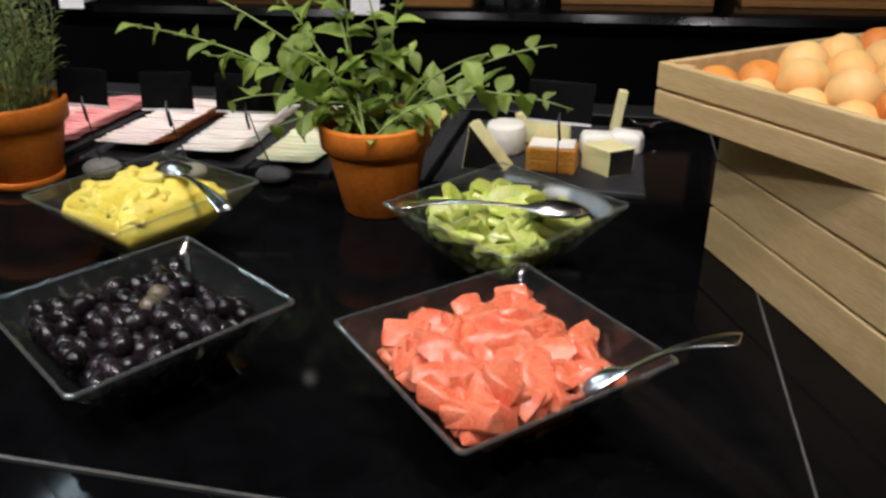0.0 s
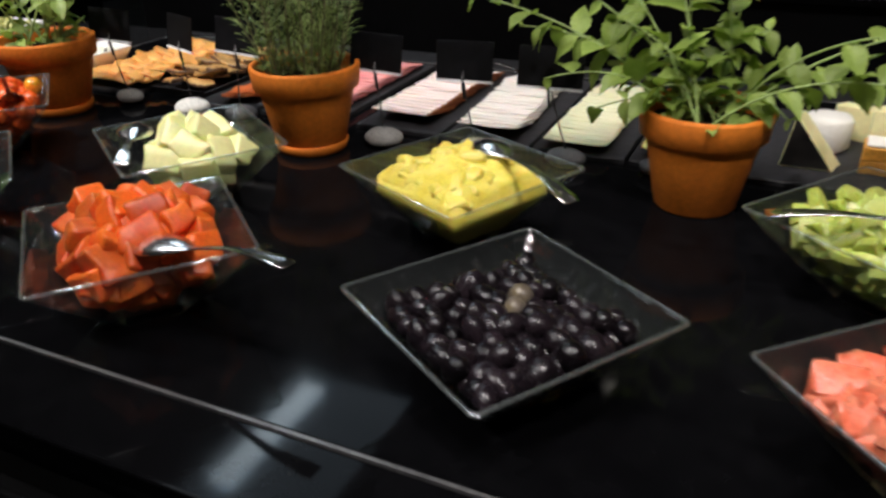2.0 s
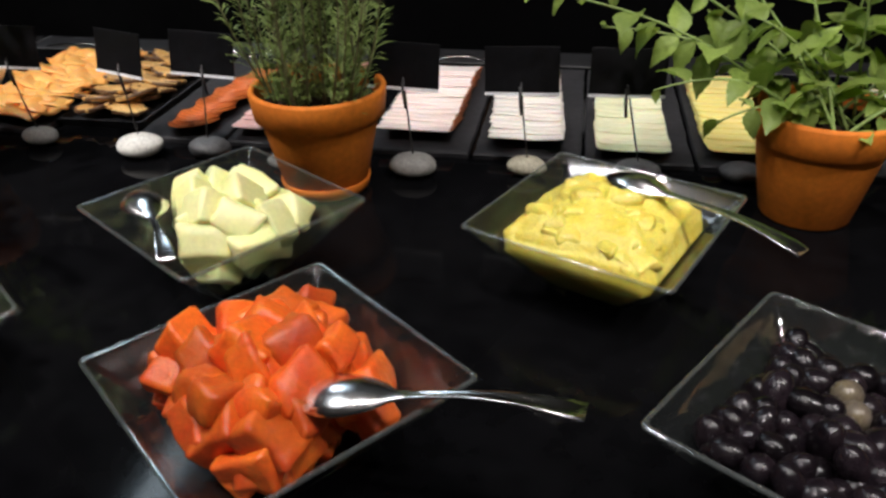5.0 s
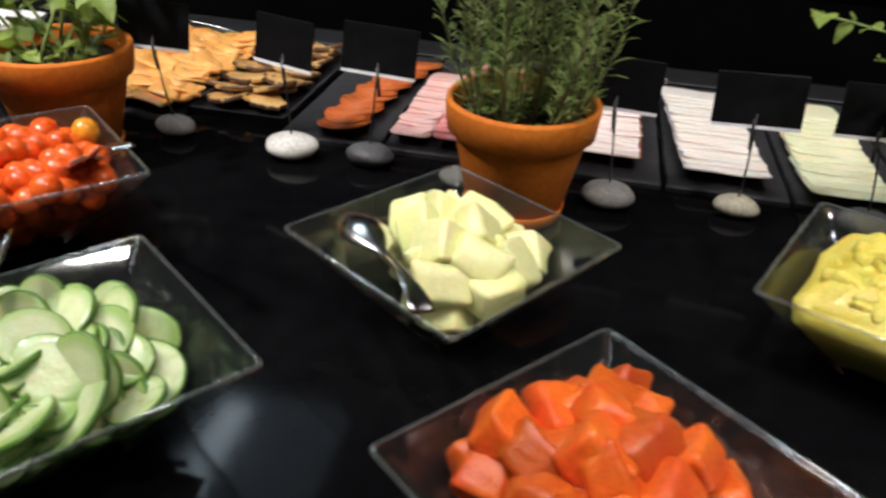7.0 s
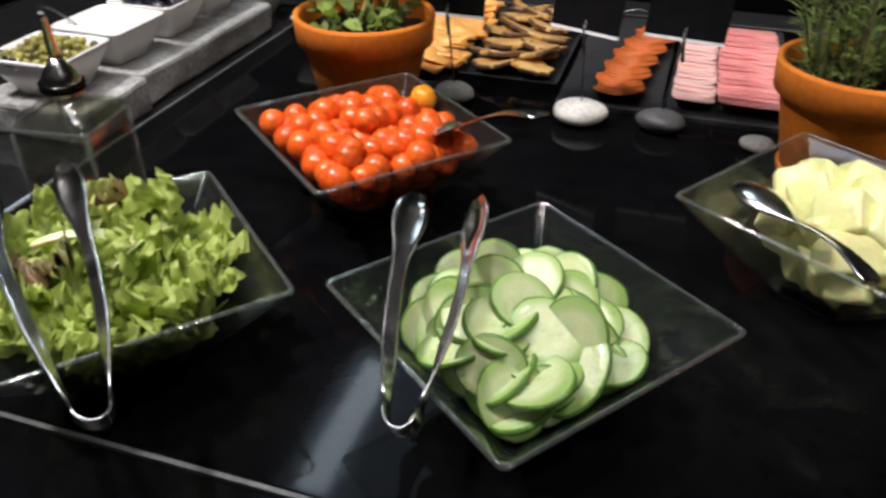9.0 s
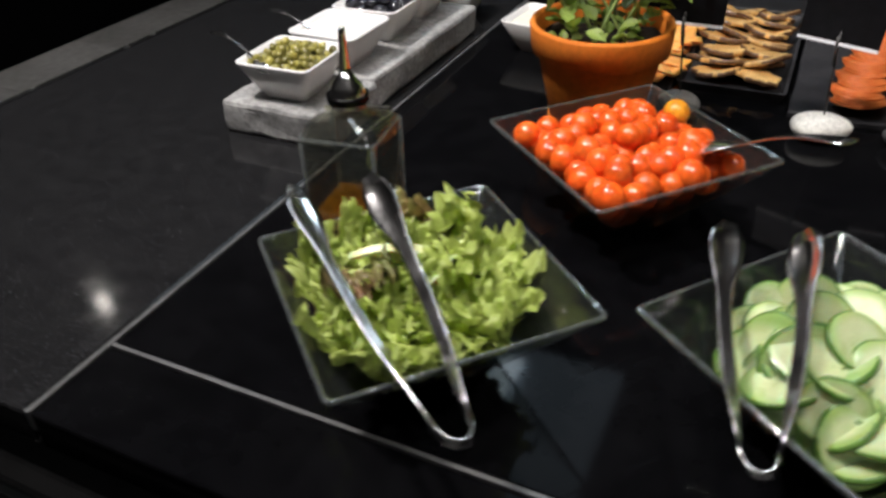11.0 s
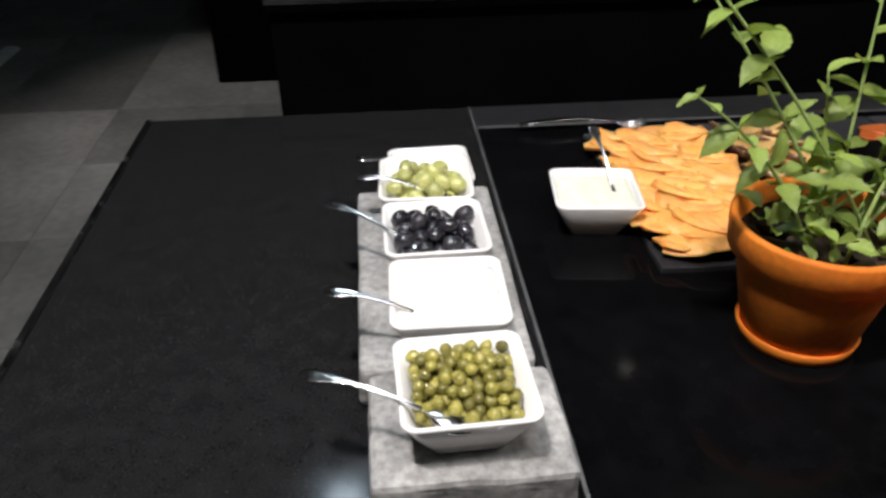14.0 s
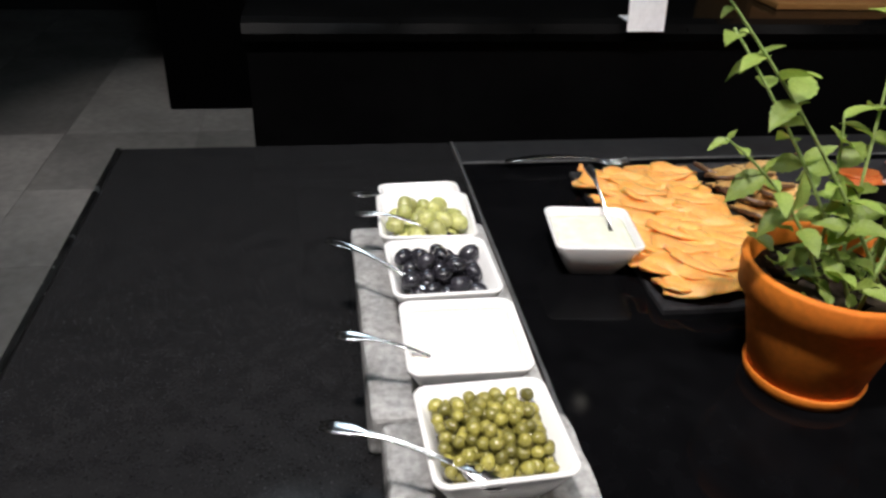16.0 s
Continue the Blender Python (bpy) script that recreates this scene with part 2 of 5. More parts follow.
def squircle(half, r, z, n=6, lift=0.0):
    """A rounded square ring; lift raises its corners."""
    pts = []
    for cx, cy, a0 in ((1, 1, 0), (-1, 1, 90), (-1, -1, 180), (1, -1, 270)):
        for i in range(n + 1):
            a = radians(a0 + 90 * i / n)
            x, y = cx * (half - r) + r * math.cos(a), cy * (half - r) + r * math.sin(a)
            pts.append((x, y, z + lift * (abs(x * y) / (half * half)) ** 2))
        nx, ny = {(1, 1): (-1, 1), (-1, 1): (-1, -1), (-1, -1): (1, -1), (1, -1): (1, 1)}[(cx, cy)]
        ex, ey = pts[-1][0], pts[-1][1]
        a = radians(a0 + 90)
        fx, fy = nx * (half - r) + r * math.cos(a), ny * (half - r) + r * math.sin(a)
        for k in (0.33, 0.66):
            x, y = ex + (fx - ex) * k, ey + (fy - ey) * k
            pts.append((x, y, z + lift * (abs(x * y) / (half * half)) ** 2))
    return pts


def tube(bm, path, radii, n=8):
    """A round rod along a path."""
    rings = []
    path = [Vector(p) for p in path]
    for i, p in enumerate(path):
        d = (path[min(i + 1, len(path) - 1)] - path[max(i - 1, 0)]).normalized()
        u = d.cross(Vector((0.13, 0.21, 0.97))).normalized()
        v = d.cross(u)
        r = radii[i] if isinstance(radii, (list, tuple)) else radii
        rings.append([p + u * (r * math.cos(2 * math.pi * k / n)) + v * (r * math.sin(2 * math.pi * k / n)) for k in range(n)])
    loft(bm, rings)


def ribbon(bm, path, widths, thick, side=None, dish=None):
    """A flat bar along a path; widths across it; dish: depth of its hollow at each point."""
    path = [Vector(p) for p in path]
    rings = []
    m = 6
    for i, p in enumerate(path):
        d = (path[min(i + 1, len(path) - 1)] - path[max(i - 1, 0)]).normalized()
        s = Vector(side[i]) if isinstance(side, list) else Vector(side) if side else Vector((0, 1, 0))
        s = (s - d * s.dot(d)).normalized()
        up = s.cross(d).normalized()
        if up.z < 0 and not side:
            up = -up
        w, h = widths[i], (dish[i] if dish else 0.0)
        top, bot = [], []
        for k in range(m + 1):
            v = 2 * k / m - 1
            q = p + s * (w * v / 2) + up * (-h * (1 - v * v))
            top.append(q + up * thick / 2)
            bot.append(q - up * thick / 2)
        rings.append(top + bot[::-1])
    loft(bm, rings)


def bez(p0, p1, p2, n=8):
    p0, p1, p2 = Vector(p0), Vector(p1), Vector(p2)
    return [p0 * (1 - t) ** 2 + p1 * 2 * t * (1 - t) + p2 * t * t for t in [i / n for i in range(n + 1)]]


def rough_up(bm, amount, scale, seed=0):
    for v in bm.verts:
        v.co += noise.noise_vector(v.co * scale + Vector((seed * 3.1, seed * 1.7, seed))) * amount


# ---- structure ----
def build_room():
    x0, x1, y0, y1 = -5.0, 6.0, -3.5, 6.0
    slab = tagged(part("floor", box(x0, x1, y0, y1, -0.12, -0.004), M["grout"]), "grey tiled floor in a dim room", "floor", "", "structure")
    t = 0.6
    bm = box(-t / 2 + 0.0012, t / 2 - 0.0012, -t / 2 + 0.0012, t / 2 - 0.0012, -0.01, 0.0)
    me = bpy.data.meshes.new("floor_tile")
    bm.to_mesh(me)
    bm.free()
    me.materials.append(M["floor"])
    for i in range(9):
        for j in range(12):
            piece("floor_tile", me, pose(-4.7 + i * t, -0.9 + j * t, 0), slab)
    bm = bmesh.new()
    for i in range(9, 18):
        for j in range(-3, 12):
            add_box(bm, -4.7 + (i - 0.495) * t, -4.7 + (i + 0.495) * t, -0.9 + (j - 0.495) * t, -0.9 + (j + 0.495) * t, -0.01, 0.0)
    for i in range(9):
        for j in range(-4, 0):
            add_box(bm, -4.7 + (i - 0.495) * t, -4.7 + (i + 0.495) * t, -0.9 + (j - 0.495) * t, -0.9 + (j + 0.495) * t, -0.01, 0.0)
    tagged(part("floor_tiles", bm, M["floor"], slab), kind="stuff")
    for name, b in (("wall_north", (x0, x1, y1, y1 + 0.2)), ("wall_south", (x0, x1, y0 - 0.2, y0)),
                    ("wall_west", (x0 - 0.2, x0, y0 - 0.2, y1 + 0.2)), ("wall_east", (x1, x1 + 0.2, y0 - 0.2, y1 + 0.2))):
        tagged(part(name, box(*b, -0.12, CEIL + 0.15), M["wall"]), "dark painted wall of the dining room", "wall", "", "structure")
    tagged(part("ceiling", box(x0, x1, y0, y1, CEIL, CEIL + 0.15), M["ceiling"]), "dark ceiling with recessed spots", "ceiling", "", "structure")
    # edging strip along the aisle; its highlight is put into a pale colour
    bm = bmesh.new()
    prof = [(-0.05, 0), (-0.045, 0.012), (-0.02, 0.022), (0.02, 0.022), (0.045, 0.012), (0.05, 0)]
    loft(bm, [[(-2.27 + px, y, pz) for px, pz in prof] for y in (-2.0, 0.5, 2.5, 4.6)])
    tagged(part("trim", bm, M["pale_trim"]), "floor edging strip with its highlight put into a pale colour", "trim", "", "structure")


def build_counter():
    c = thing("buffet_counter", pose(0, 0, 0), "black buffet counter with granite end and glass panels", "counter")
    part("granite_top", box(-0.538, -0.003, -0.09, 1.240, TOP - 0.04, TOP, 0.004, 2), M["granite"], c, "speckled black granite top")
    part("glass_panel", box(0.003, 1.9458, 0.003, 1.147, TOP - 0.02, TOP, 0.0015), M["glass_top"], c, "polished black glass panel")
    part("glass_panel", box(1.9482, 3.2, 0.003, 1.147, TOP - 0.02, TOP, 0.0015), M["glass_top"], c, "polished black glass panel")
    part("front_strip", box(0.003, 3.2, -0.09, -0.003, TOP - 0.04, TOP, 0.003, 2), M["glass_top"], c, "black stone front strip")
    part("rear_strip", box(0.003, 3.2, 1.153, 1.240, TOP - 0.04, TOP, 0.002), M["rear_strip"], c, "dark grey metal rear strip")
    # the second strip is no joint: it paints the highlight along the granite edge
    for b in ((-0.002, 0.002, -0.09, 1.240), (-0.546, -0.538, -0.09, 1.240), (1.9458, 1.9482, 0.003, 1.147)):
        part("joint_trim", box(*b, TOP - 0.02, TOP + 0.0006), M["steel" if b[0] < -0.5 else "joint"], c, "thin pale strip for metal joints and an edge highlight")
    for b in ((0.003, 3.2, -0.002, 0.002), (0.003, 3.2, 1.147, 1.153)):
        part("joint_trim", box(*b, TOP - 0.02, TOP + 0.0006), M["joint"], c, "thin pale strip for metal joints and an edge highlight")
    part("top_core", box(0.003, 3.2, -0.003 + 0.006, 1.147, TOP - 0.04, TOP - 0.021), M["black_wood"], c)
    part("cabinet", box(-0.50, 3.17, -0.05, 1.18, 0.10, TOP - 0.041), M["black_wood"], c)
    part("plinth", box(-0.45, 3.12, 0.0, 1.13, 0.0, 0.10), M["dark_metal"], c)
    part("tray_rail", box(-0.535, 3.2, -0.125, -0.1, TOP - 0.075, TOP - 0.045, 0.008, 3), M["gloss_black"], c, "glossy black front rail")
    for x in (-0.4, 0.4, 1.2, 2.0, 2.8):
        part("rail_bracket", box(x - 0.015, x + 0.015, -0.11, -0.05, TOP - 0.09, TOP - 0.07), M["dark_metal"], c)


def build_back_unit():
    u = thing("service_unit", pose(0, 1.40, 0), "black service counter behind the buffet", "service counter")
    part("body", box(-0.345, 3.4, 0.03, 0.62, 0.0, 1.02), M["black_wood"], u)
    bm = bmesh.new()
    prof = [(0.62, 1.02), (0.03, 1.02), (0.008, 1.026), (0.0, 1.042), (0.008, 1.058), (0.03, 1.064), (0.62, 1.064)]
    loft(bm, [[(x, py, pz) for py, pz in prof] for x in (-0.35, 1.0, 2.2, 3.4)])
    part("top", bm, M["shelf_black"], u, "glossy black rounded top")
    part("back_panel", box(-0.30, 3.4, 0.60, 0.66, 1.064, 1.75), M["black_wood"], u)


def build_far_cabinets():
    for x0, x1, y0, y1, h, lab in ((-0.98, 2.6, 3.92, 4.5, 2.1, "tall black cabinet against the back of the room"),
                                  (-4.4, -2.95, 1.2, 3.6, 0.95, "low black cabinet across the aisle")):
        c = thing("cabinet", pose((x0 + x1) / 2, (y0 + y1) / 2, 0), lab, "cabinet")
        w, d = (x1 - x0) / 2, (y1 - y0) / 2
        part("body", box(-w, w, -d, d, 0.004, h - 0.03, 0.003), M["black_wood"], c)
        part("top", box(-w - 0.01, w + 0.01, -d - 0.01, d + 0.01, h - 0.03, h, 0.004), M["gloss_black"], c)
        n = max(2, int((x1 - x0) / 0.6))
        for i in range(n):
            a, b = -w + 2 * w * i / n + 0.004, -w + 2 * w * (i + 1) / n - 0.004
            part("door", box(a, b, -d - 0.02, -d - 0.001, 0.01, h - 0.05, 0.003), M["black_wood"], c)


def build_lamps():
    kinds = {}
    for x, y, watts, cone, ax, ay, deep in SPOTS:
        drop = 0.12 if deep else 0.0
        if deep not in kinds:
            s = thing("ceiling_spot", pose(x, y, CEIL), "added black can spotlight on the unseen ceiling" if deep else "small round recessed ceiling spotlight" if deep is False else "dimmed round recessed ceiling spotlight", "spotlight", "ceiling cans" if deep else "ceiling spots")
            bm = bmesh.new()
            # assumed can shape; its depth keeps the lens out of the counter's reflections
            if deep:
                loft(bm, [circle(r, z, 28) for r, z in ((0.05, 0.0), (0.052, -0.002), (0.052, -drop), (0.048, -drop - 0.001), (0.047, -drop), (0.047, -0.03))])
                part("can", bm, M["dark_metal"], s, "black lamp can", True)
                z0 = -0.032
            else:
                loft(bm, [circle(r, z, 28) for r, z in ((0.046, 0.0), (0.060, 0.0), (0.060, -0.006), (0.048, -0.010), (0.044, -0.004), (0.046, 0.0))], False, False)
                part("ring", bm, M["steel"], s, "brushed steel ring", True)
                z0 = -0.001
            bm = bmesh.new()
            loft(bm, [circle(0.030 if deep else 0.026, z0, 28), circle(0.014, z0 - 0.003, 28)], True, True)
            part("lens", bm, M["lamp_bare" if deep is False else "lamp"], s, "glowing lamp lens")
            kinds[deep] = s
        else:
            copy_thing(kinds[deep], pose(x, y, CEIL))
        la = bpy.data.lights.new("spot_lamp", "SPOT")
        la.energy, la.spot_size, la.spot_blend, la.shadow_soft_size = watts, radians(cone), 0.6, 0.07 if deep else 0.012
        la.color = (1.0, 0.938, 0.925)
        new("spot_lamp", la).matrix_basis = look((x, y, CEIL - drop - 0.03), (ax, ay, TOP))
    for x, y, hx, hy, tube_at, label in ((-0.2, 1.68, 0.31, 0.50, -0.17, "cool white rectangular ceiling light panel with one bright tube"),
                                        (-0.09, -0.10, 0.20, 0.62, None, "long cool white ceiling light panel over the buffet front")):
        p = thing("ceiling_panel", pose(x, y, CEIL), label, "ceiling light", "ceiling panels")
        part("frame", box(-hx - 0.025, hx + 0.025, -hy - 0.025, hy + 0.025, -0.03, 0.0, 0.004), M["steel"], p)
        part("diffuser", box(-hx, hx, -hy, hy, -0.034, -0.031), M["panel" if tube_at else "panel_bright"], p, "glowing cool diffuser")
        if tube_at:
            part("tube", box(tube_at - 0.06, tube_at + 0.06, -0.32, 0.40, -0.050, -0.036, 0.006, 3), M["tube"], p, "bright cool light tube")


M["lamp"] = glow("lamp_lens", (1.0, 0.93, 0.82), 10)
M["lamp_bare"] = glow("bare_lamp_lens", (1.0, 0.95, 0.88), 120)
M["tube"] = glow("cool_tube", (0.74, 0.89, 1.0), 24.0)
M["panel"] = glow("cool_diffuser", (0.66, 0.84, 1.0), 1.9)
M["panel_bright"] = glow("bright_cool_diffuser", (0.80, 0.91, 1.0), 3.4)
build_room()
build_counter()
build_back_unit()
build_far_cabinets()
build_lamps()


# ---- bowls and pots ----
BOWLS = {   # centre x, y, turn of the diagonal in degrees
    "grapefruit": (1.687, 0.121, -1), "berries": (1.351, 0.119, 12), "pineapple": (1.190, 0.386, 20),
    "kiwi": (1.649, 0.418, 10), "honeydew": (0.805, 0.350, 11), "papaya": (0.952, 0.107, 5),
    "cucumber": (0.573, 0.130, 7), "tomato": (0.357, 0.372, 4), "lettuce": (0.266, 0.087, 3),
}
BOWL_H = 0.094
INNER = [(0.026, 0.009), (0.041, 0.018), (0.059, 0.040), (0.0815, 0.068), (0.1008, 0.0915)]   # half width by height inside


def inner_half(z):
    for (h0, z0), (h1, z1) in zip(INNER, INNER[1:]):
        if z <= z1:
            return h0 + (h1 - h0) * max(0, z - z0) / (z1 - z0)
    return INNER[-1][0]


def build_bowls():
    bm = bmesh.new()
    outer = [(0.029, 0.0, 0.010), (0.033, 0.003, 0.010), (0.046, 0.018, 0.010), (0.064, 0.040, 0.009), (0.086, 0.068, 0.008), (0.1045, BOWL_H - 0.002, 0.007), (0.1035, BOWL_H, 0.006)]
    rings = [squircle(h, r, z) for h, z, r in outer]
    rings += [squircle(h, 0.006 + 0.003 * (0.09 - z) / 0.09, z) for h, z in INNER[::-1]]
    loft(bm, rings)
    first = None
    labels = {"grapefruit": "holding pink grapefruit pieces", "berries": "holding dark blueberries", "pineapple": "holding crushed pineapple",
              "kiwi": "holding kiwi slices", "honeydew": "holding honeydew melon chunks", "papaya": "heaped with papaya chunks",
              "cucumber": "holding cucumber slices with tongs", "tomato": "filled with cherry tomatoes", "lettuce": "filled with green lettuce and tongs"}
    for k, (x, y, a) in BOWLS.items():
        m = pose(x, y, TOP, 0, 0, 45 + a)
        if first is None:
            first = ob = part("glass_bowl", bm, M["glass"], None, "", True, m)
            rm = bmesh.new()
            loft(rm, [squircle(h, 0.0065, z) for h, z in ((0.1016, BOWL_H + 0.0002), (0.1020, BOWL_H + 0.0011), (0.1034, BOWL_H + 0.0014), (0.1047, BOWL_H + 0.0006), (0.1050, BOWL_H - 0.0012))], False, False)
            rim = part("rim", rm, M["rim"], first, "glass rim with its bright highlight in a pale tone", True)
            # added shell that draws the highlight round the foot
            bs = bmesh.new()
            loft(bs, [squircle(h, 0.012, z) for h, z in ((0.0295, 0.0005), (0.0335, 0.0032), (0.0365, 0.007))], False, False)
            foot = part("foot_edge", bs, M["rim"], first, "strip added for the highlight on the glass foot", True)
            for o in (ob, rim, foot):
                o.visible_shadow = False
        else:
            ob = copy_thing(first, m)
        tagged(ob, "square clear glass bowl " + labels[k], "bowl", "glass bowls on the counter")


def clay_pot(name, x, y, r, h, label, saucer):
    p = thing(name, pose(x, y, TOP), label, "potted plant", "herb pots")
    z0 = 0.0
    if saucer:
        bm = bmesh.new()
        loft(bm, [circle(r * k, z) for k, z in ((0.60, 0.0), (0.65, 0.002), (0.690, 0.015), (0.672, 0.017), (0.63, 0.006), (0.3, 0.006))])
        part("saucer", bm, M["clay"], p, "shallow terracotta saucer", True)
        z0 = 0.006
    prof = [(0.60, 0.0), (0.635, 0.003), (0.86, 0.68 * h), (0.875, 0.715 * h), (0.93, 0.725 * h), (0.965, 0.74 * h), (1.0, 0.97 * h), (0.985, h), (0.93, h), (0.905, 0.97 * h), (0.86, 0.72 * h), (0.78, 0.66 * h)]
    bm = bmesh.new()
    loft(bm, [circle(r * k, z + z0, 56) for k, z in prof])
    rough_up(bm, 0.0007, 18, int(x * 10))
    part("pot", bm, M["clay"], p, "terracotta flower pot", True)
    bm = bmesh.new()
    n = 10
    rings = [circle(max(0.001, r * 0.875 * i / n), z0 + h * 0.83, 24) for i in range(n, 0, -1)]
    loft(bm, rings)
    rough_up(bm, 0.006, 60, 3)
    part("soil", bm, M["soil"], p, "dark crumbly soil", True)
    return p, z0 + h * 0.83


build_bowls()


# ---- herb pots ----
def leaf_mesh(name, length, width, fold, curl, seed):
    bm = bmesh.new()
    nl, nw = 12, 4
    rows = []
    for i in range(nl + 1):
        t = i / nl
        w = width * max(0.04, math.sin(math.pi * min(1, t ** 0.78 * 0.97 + 0.02))) ** 1.05
        row = []
        for j in range(nw + 1):
            v = 2 * j / nw - 1
            z = fold * abs(v) * w - curl * t * t * length + 0.0012 * math.sin(9 * t + 5 * v + seed)
            row.append(bm.verts.new((t * length, v * w / 2 * (1 + 0.07 * math.sin(40 * t)), z)))
        rows.append(row)
    for a, b in zip(rows, rows[1:]):
        for j in range(nw):
            bm.faces.new((a[j], a[j + 1], b[j + 1], b[j]))
    me = bpy.data.meshes.new(name)
    bm.to_mesh(me)
    bm.free()
    me.shade_smooth()
    me.materials.append(M["mint"])
    return me


LEAVES = [leaf_mesh("leaf", 0.060, 0.038, 0.20, 0.28, 0), leaf_mesh("leaf", 0.050, 0.031, 0.16, 0.42, 2), leaf_mesh("leaf", 0.031, 0.019, 0.25, 0.1, 4), leaf_mesh("leaf", 0.018, 0.011, 0.3, 0.1, 5)]


def mint_plant(pot, z, stems, seed, spread, size=1.0, bare=0.10):
    rng = random.Random(seed)
    for dx, dy, dz, arch in stems:
        a = rng.uniform(0, 6.28)
        p0 = Vector((spread * math.cos(a) * rng.random(), spread * math.sin(a) * rng.random(), z - 0.006))
        p2 = Vector((dx, dy, z + dz))
        mid = (p0 + p2) / 2 + Vector((-0.15 * dx, -0.15 * dy, arch))
        path = bez(p0, mid, p2, 12)
        bm = bmesh.new()
        tube(bm, path, [0.0022 - 0.0012 * i / 12 for i in range(13)], 6)
        part("stem", bm, M["stem"], pot, "", True)
        n = max(3, int((p2 - p0).length / 0.030))
        turn = rng.uniform(0, 3.14)
        for k in range(n):
            t = 0.28 + 0.70 * k / (n - 1)
            i = min(11, int(t * 12))
            p = path[i].lerp(path[i + 1], t * 12 - i)
            d = (path[i + 1] - path[i]).normalized()
            u = d.cross(Vector((0.1, 0.2, 0.97))).normalized()
            v = d.cross(u)
            turn += 1.57
            for s in (0, math.pi):
                if rng.random() < bare:
                    continue
                out = (u * math.cos(turn + s) + v * math.sin(turn + s)) + d * rng.uniform(0.2, 0.7) + Vector((0, 0, rng.uniform(-0.35, 0.25)))
                out.normalize()
                up = Vector((rng.uniform(-.4, .4), rng.uniform(-.5, .1), 1))
                side = up.cross(out).normalized()
                up = out.cross(side)
                sc = size * rng.uniform(0.75, 1.15) * (1.0 - 0.3 * t)
                m = Matrix((out, side, up)).transposed().to_4x4()
                kind = LEAVES[rng.choice((0, 0, 1, 1, 2))] if t < 0.85 else LEAVES[rng.choice((1, 2, 3))]
                piece("leaf", kind, Matrix.Translation(p) @ m @ Matrix.Diagonal((sc, sc, sc, 1)), pot)
    # young shoots over the soil
    for k in range(46):
        a, r = rng.uniform(0, 6.28), spread * 1.35 * math.sqrt(rng.random())
        p = Vector((r * math.cos(a), r * math.sin(a), z + rng.uniform(0.004, 0.038)))
        m = pose(p.x, p.y, p.z, rng.uniform(-25, 25), rng.uniform(-50, 10), rng.uniform(0, 360))
        piece("leaf", LEAVES[rng.choice((2, 2, 3, 3))], m, pot)


def rosemary_plant(pot, z, seed):
    rng = random.Random(seed)
    needles = bmesh.new()
    for s in range(44):
        a, r = rng.uniform(0, 6.28), 0.060 * math.sqrt(rng.random())
        p0 = Vector((r * math.cos(a), r * math.sin(a), z - 0.006))
        h = rng.uniform(0.10, 0.30)
        lean = rng.uniform(0.1, 1.0)
        p2 = p0 + Vector((p0.x * lean + rng.uniform(-.03, .03), p0.y * lean + rng.uniform(-.03, .03), h))
        path = bez(p0, (p0 + p2) / 2 + Vector((p0.x * 0.4, p0.y * 0.4, 0)), p2, 10)
        bm = bmesh.new()
        tube(bm, path, [0.0016 - 0.0009 * i / 10 for i in range(11)], 5)
        part("stem", bm, M["woody_stem"], pot, "", True)
        n = int(h / 0.0026)
        for k in range(n):
            t = 0.05 + 0.94 * k / n
            i = min(9, int(t * 10))
            p = path[i].lerp(path[i + 1], t * 10 - i)
            b = rng.uniform(0, 6.28)
            d = Vector((math.cos(b), math.sin(b), rng.uniform(0.3, 1.0))).normalized()
            ln = rng.uniform(0.016, 0.036) * (1.1 - 0.4 * t)
            side = d.cross(Vector((0, 0, 1))).normalized() * 0.0016
            up = side.cross(d).normalized() * 0.0005
            q = p + d * ln + Vector((0, 0, -0.15 * ln))
            mid = p + d * ln * 0.55
            v = [needles.verts.new(c) for c in (p, mid + side, q, mid - side, mid + up)]
            for f in ((0, 1, 4), (1, 2, 4), (2, 3, 4), (3, 0, 4)):
                needles.faces.new([v[i] for i in f])
    tagged(part("needles", needles, M["rosemary"], pot, "fine grey-green needles"), kind="stuff")


pot, zs = clay_pot("mint_pot", 1.435, 0.60, 0.083, 0.135, "bushy mint plant in a terracotta pot", False)
mint_plant(pot, zs, [
    (-0.34, -0.03, 0.15, 0.05), (-0.26, 0.02, 0.10, 0.06), (-0.20, -0.05, 0.05, 0.07), (-0.16, 0.04, 0.20, 0.02), (-0.10, -0.05, 0.13, 0.03),
    (0.28, -0.04, 0.06, 0.09), (0.21, 0.03, 0.04, 0.10), (0.17, -0.05, 0.13, 0.04), (0.10, -0.06, 0.03, 0.06), (0.25, 0.02, 0.13, 0.05),
    (-0.05, 0.03, 0.25, 0.0), (0.0, -0.02, 0.22, 0.0), (0.03, 0.05, 0.20, 0.0), (-0.09, 0.06, 0.27, 0.0), (-0.13, -0.06, 0.02, 0.06), (-0.30, 0.04, 0.20, 0.04), (0.06, 0.0, 0.12, 0.04), (-0.05, -0.07, 0.06, 0.04)], 11, 0.055, 1.0, 0.30)
pot, zs = clay_pot("rosemary_pot", 0.832, 0.595, 0.086, 0.132, "upright rosemary plant in a terracotta pot", True)
rosemary_plant(pot, zs, 5)
pot, zs = clay_pot("mint_pot", 0.266, 0.588, 0.088, 0.132, "leggy green mint plant in a terracotta pot", True)
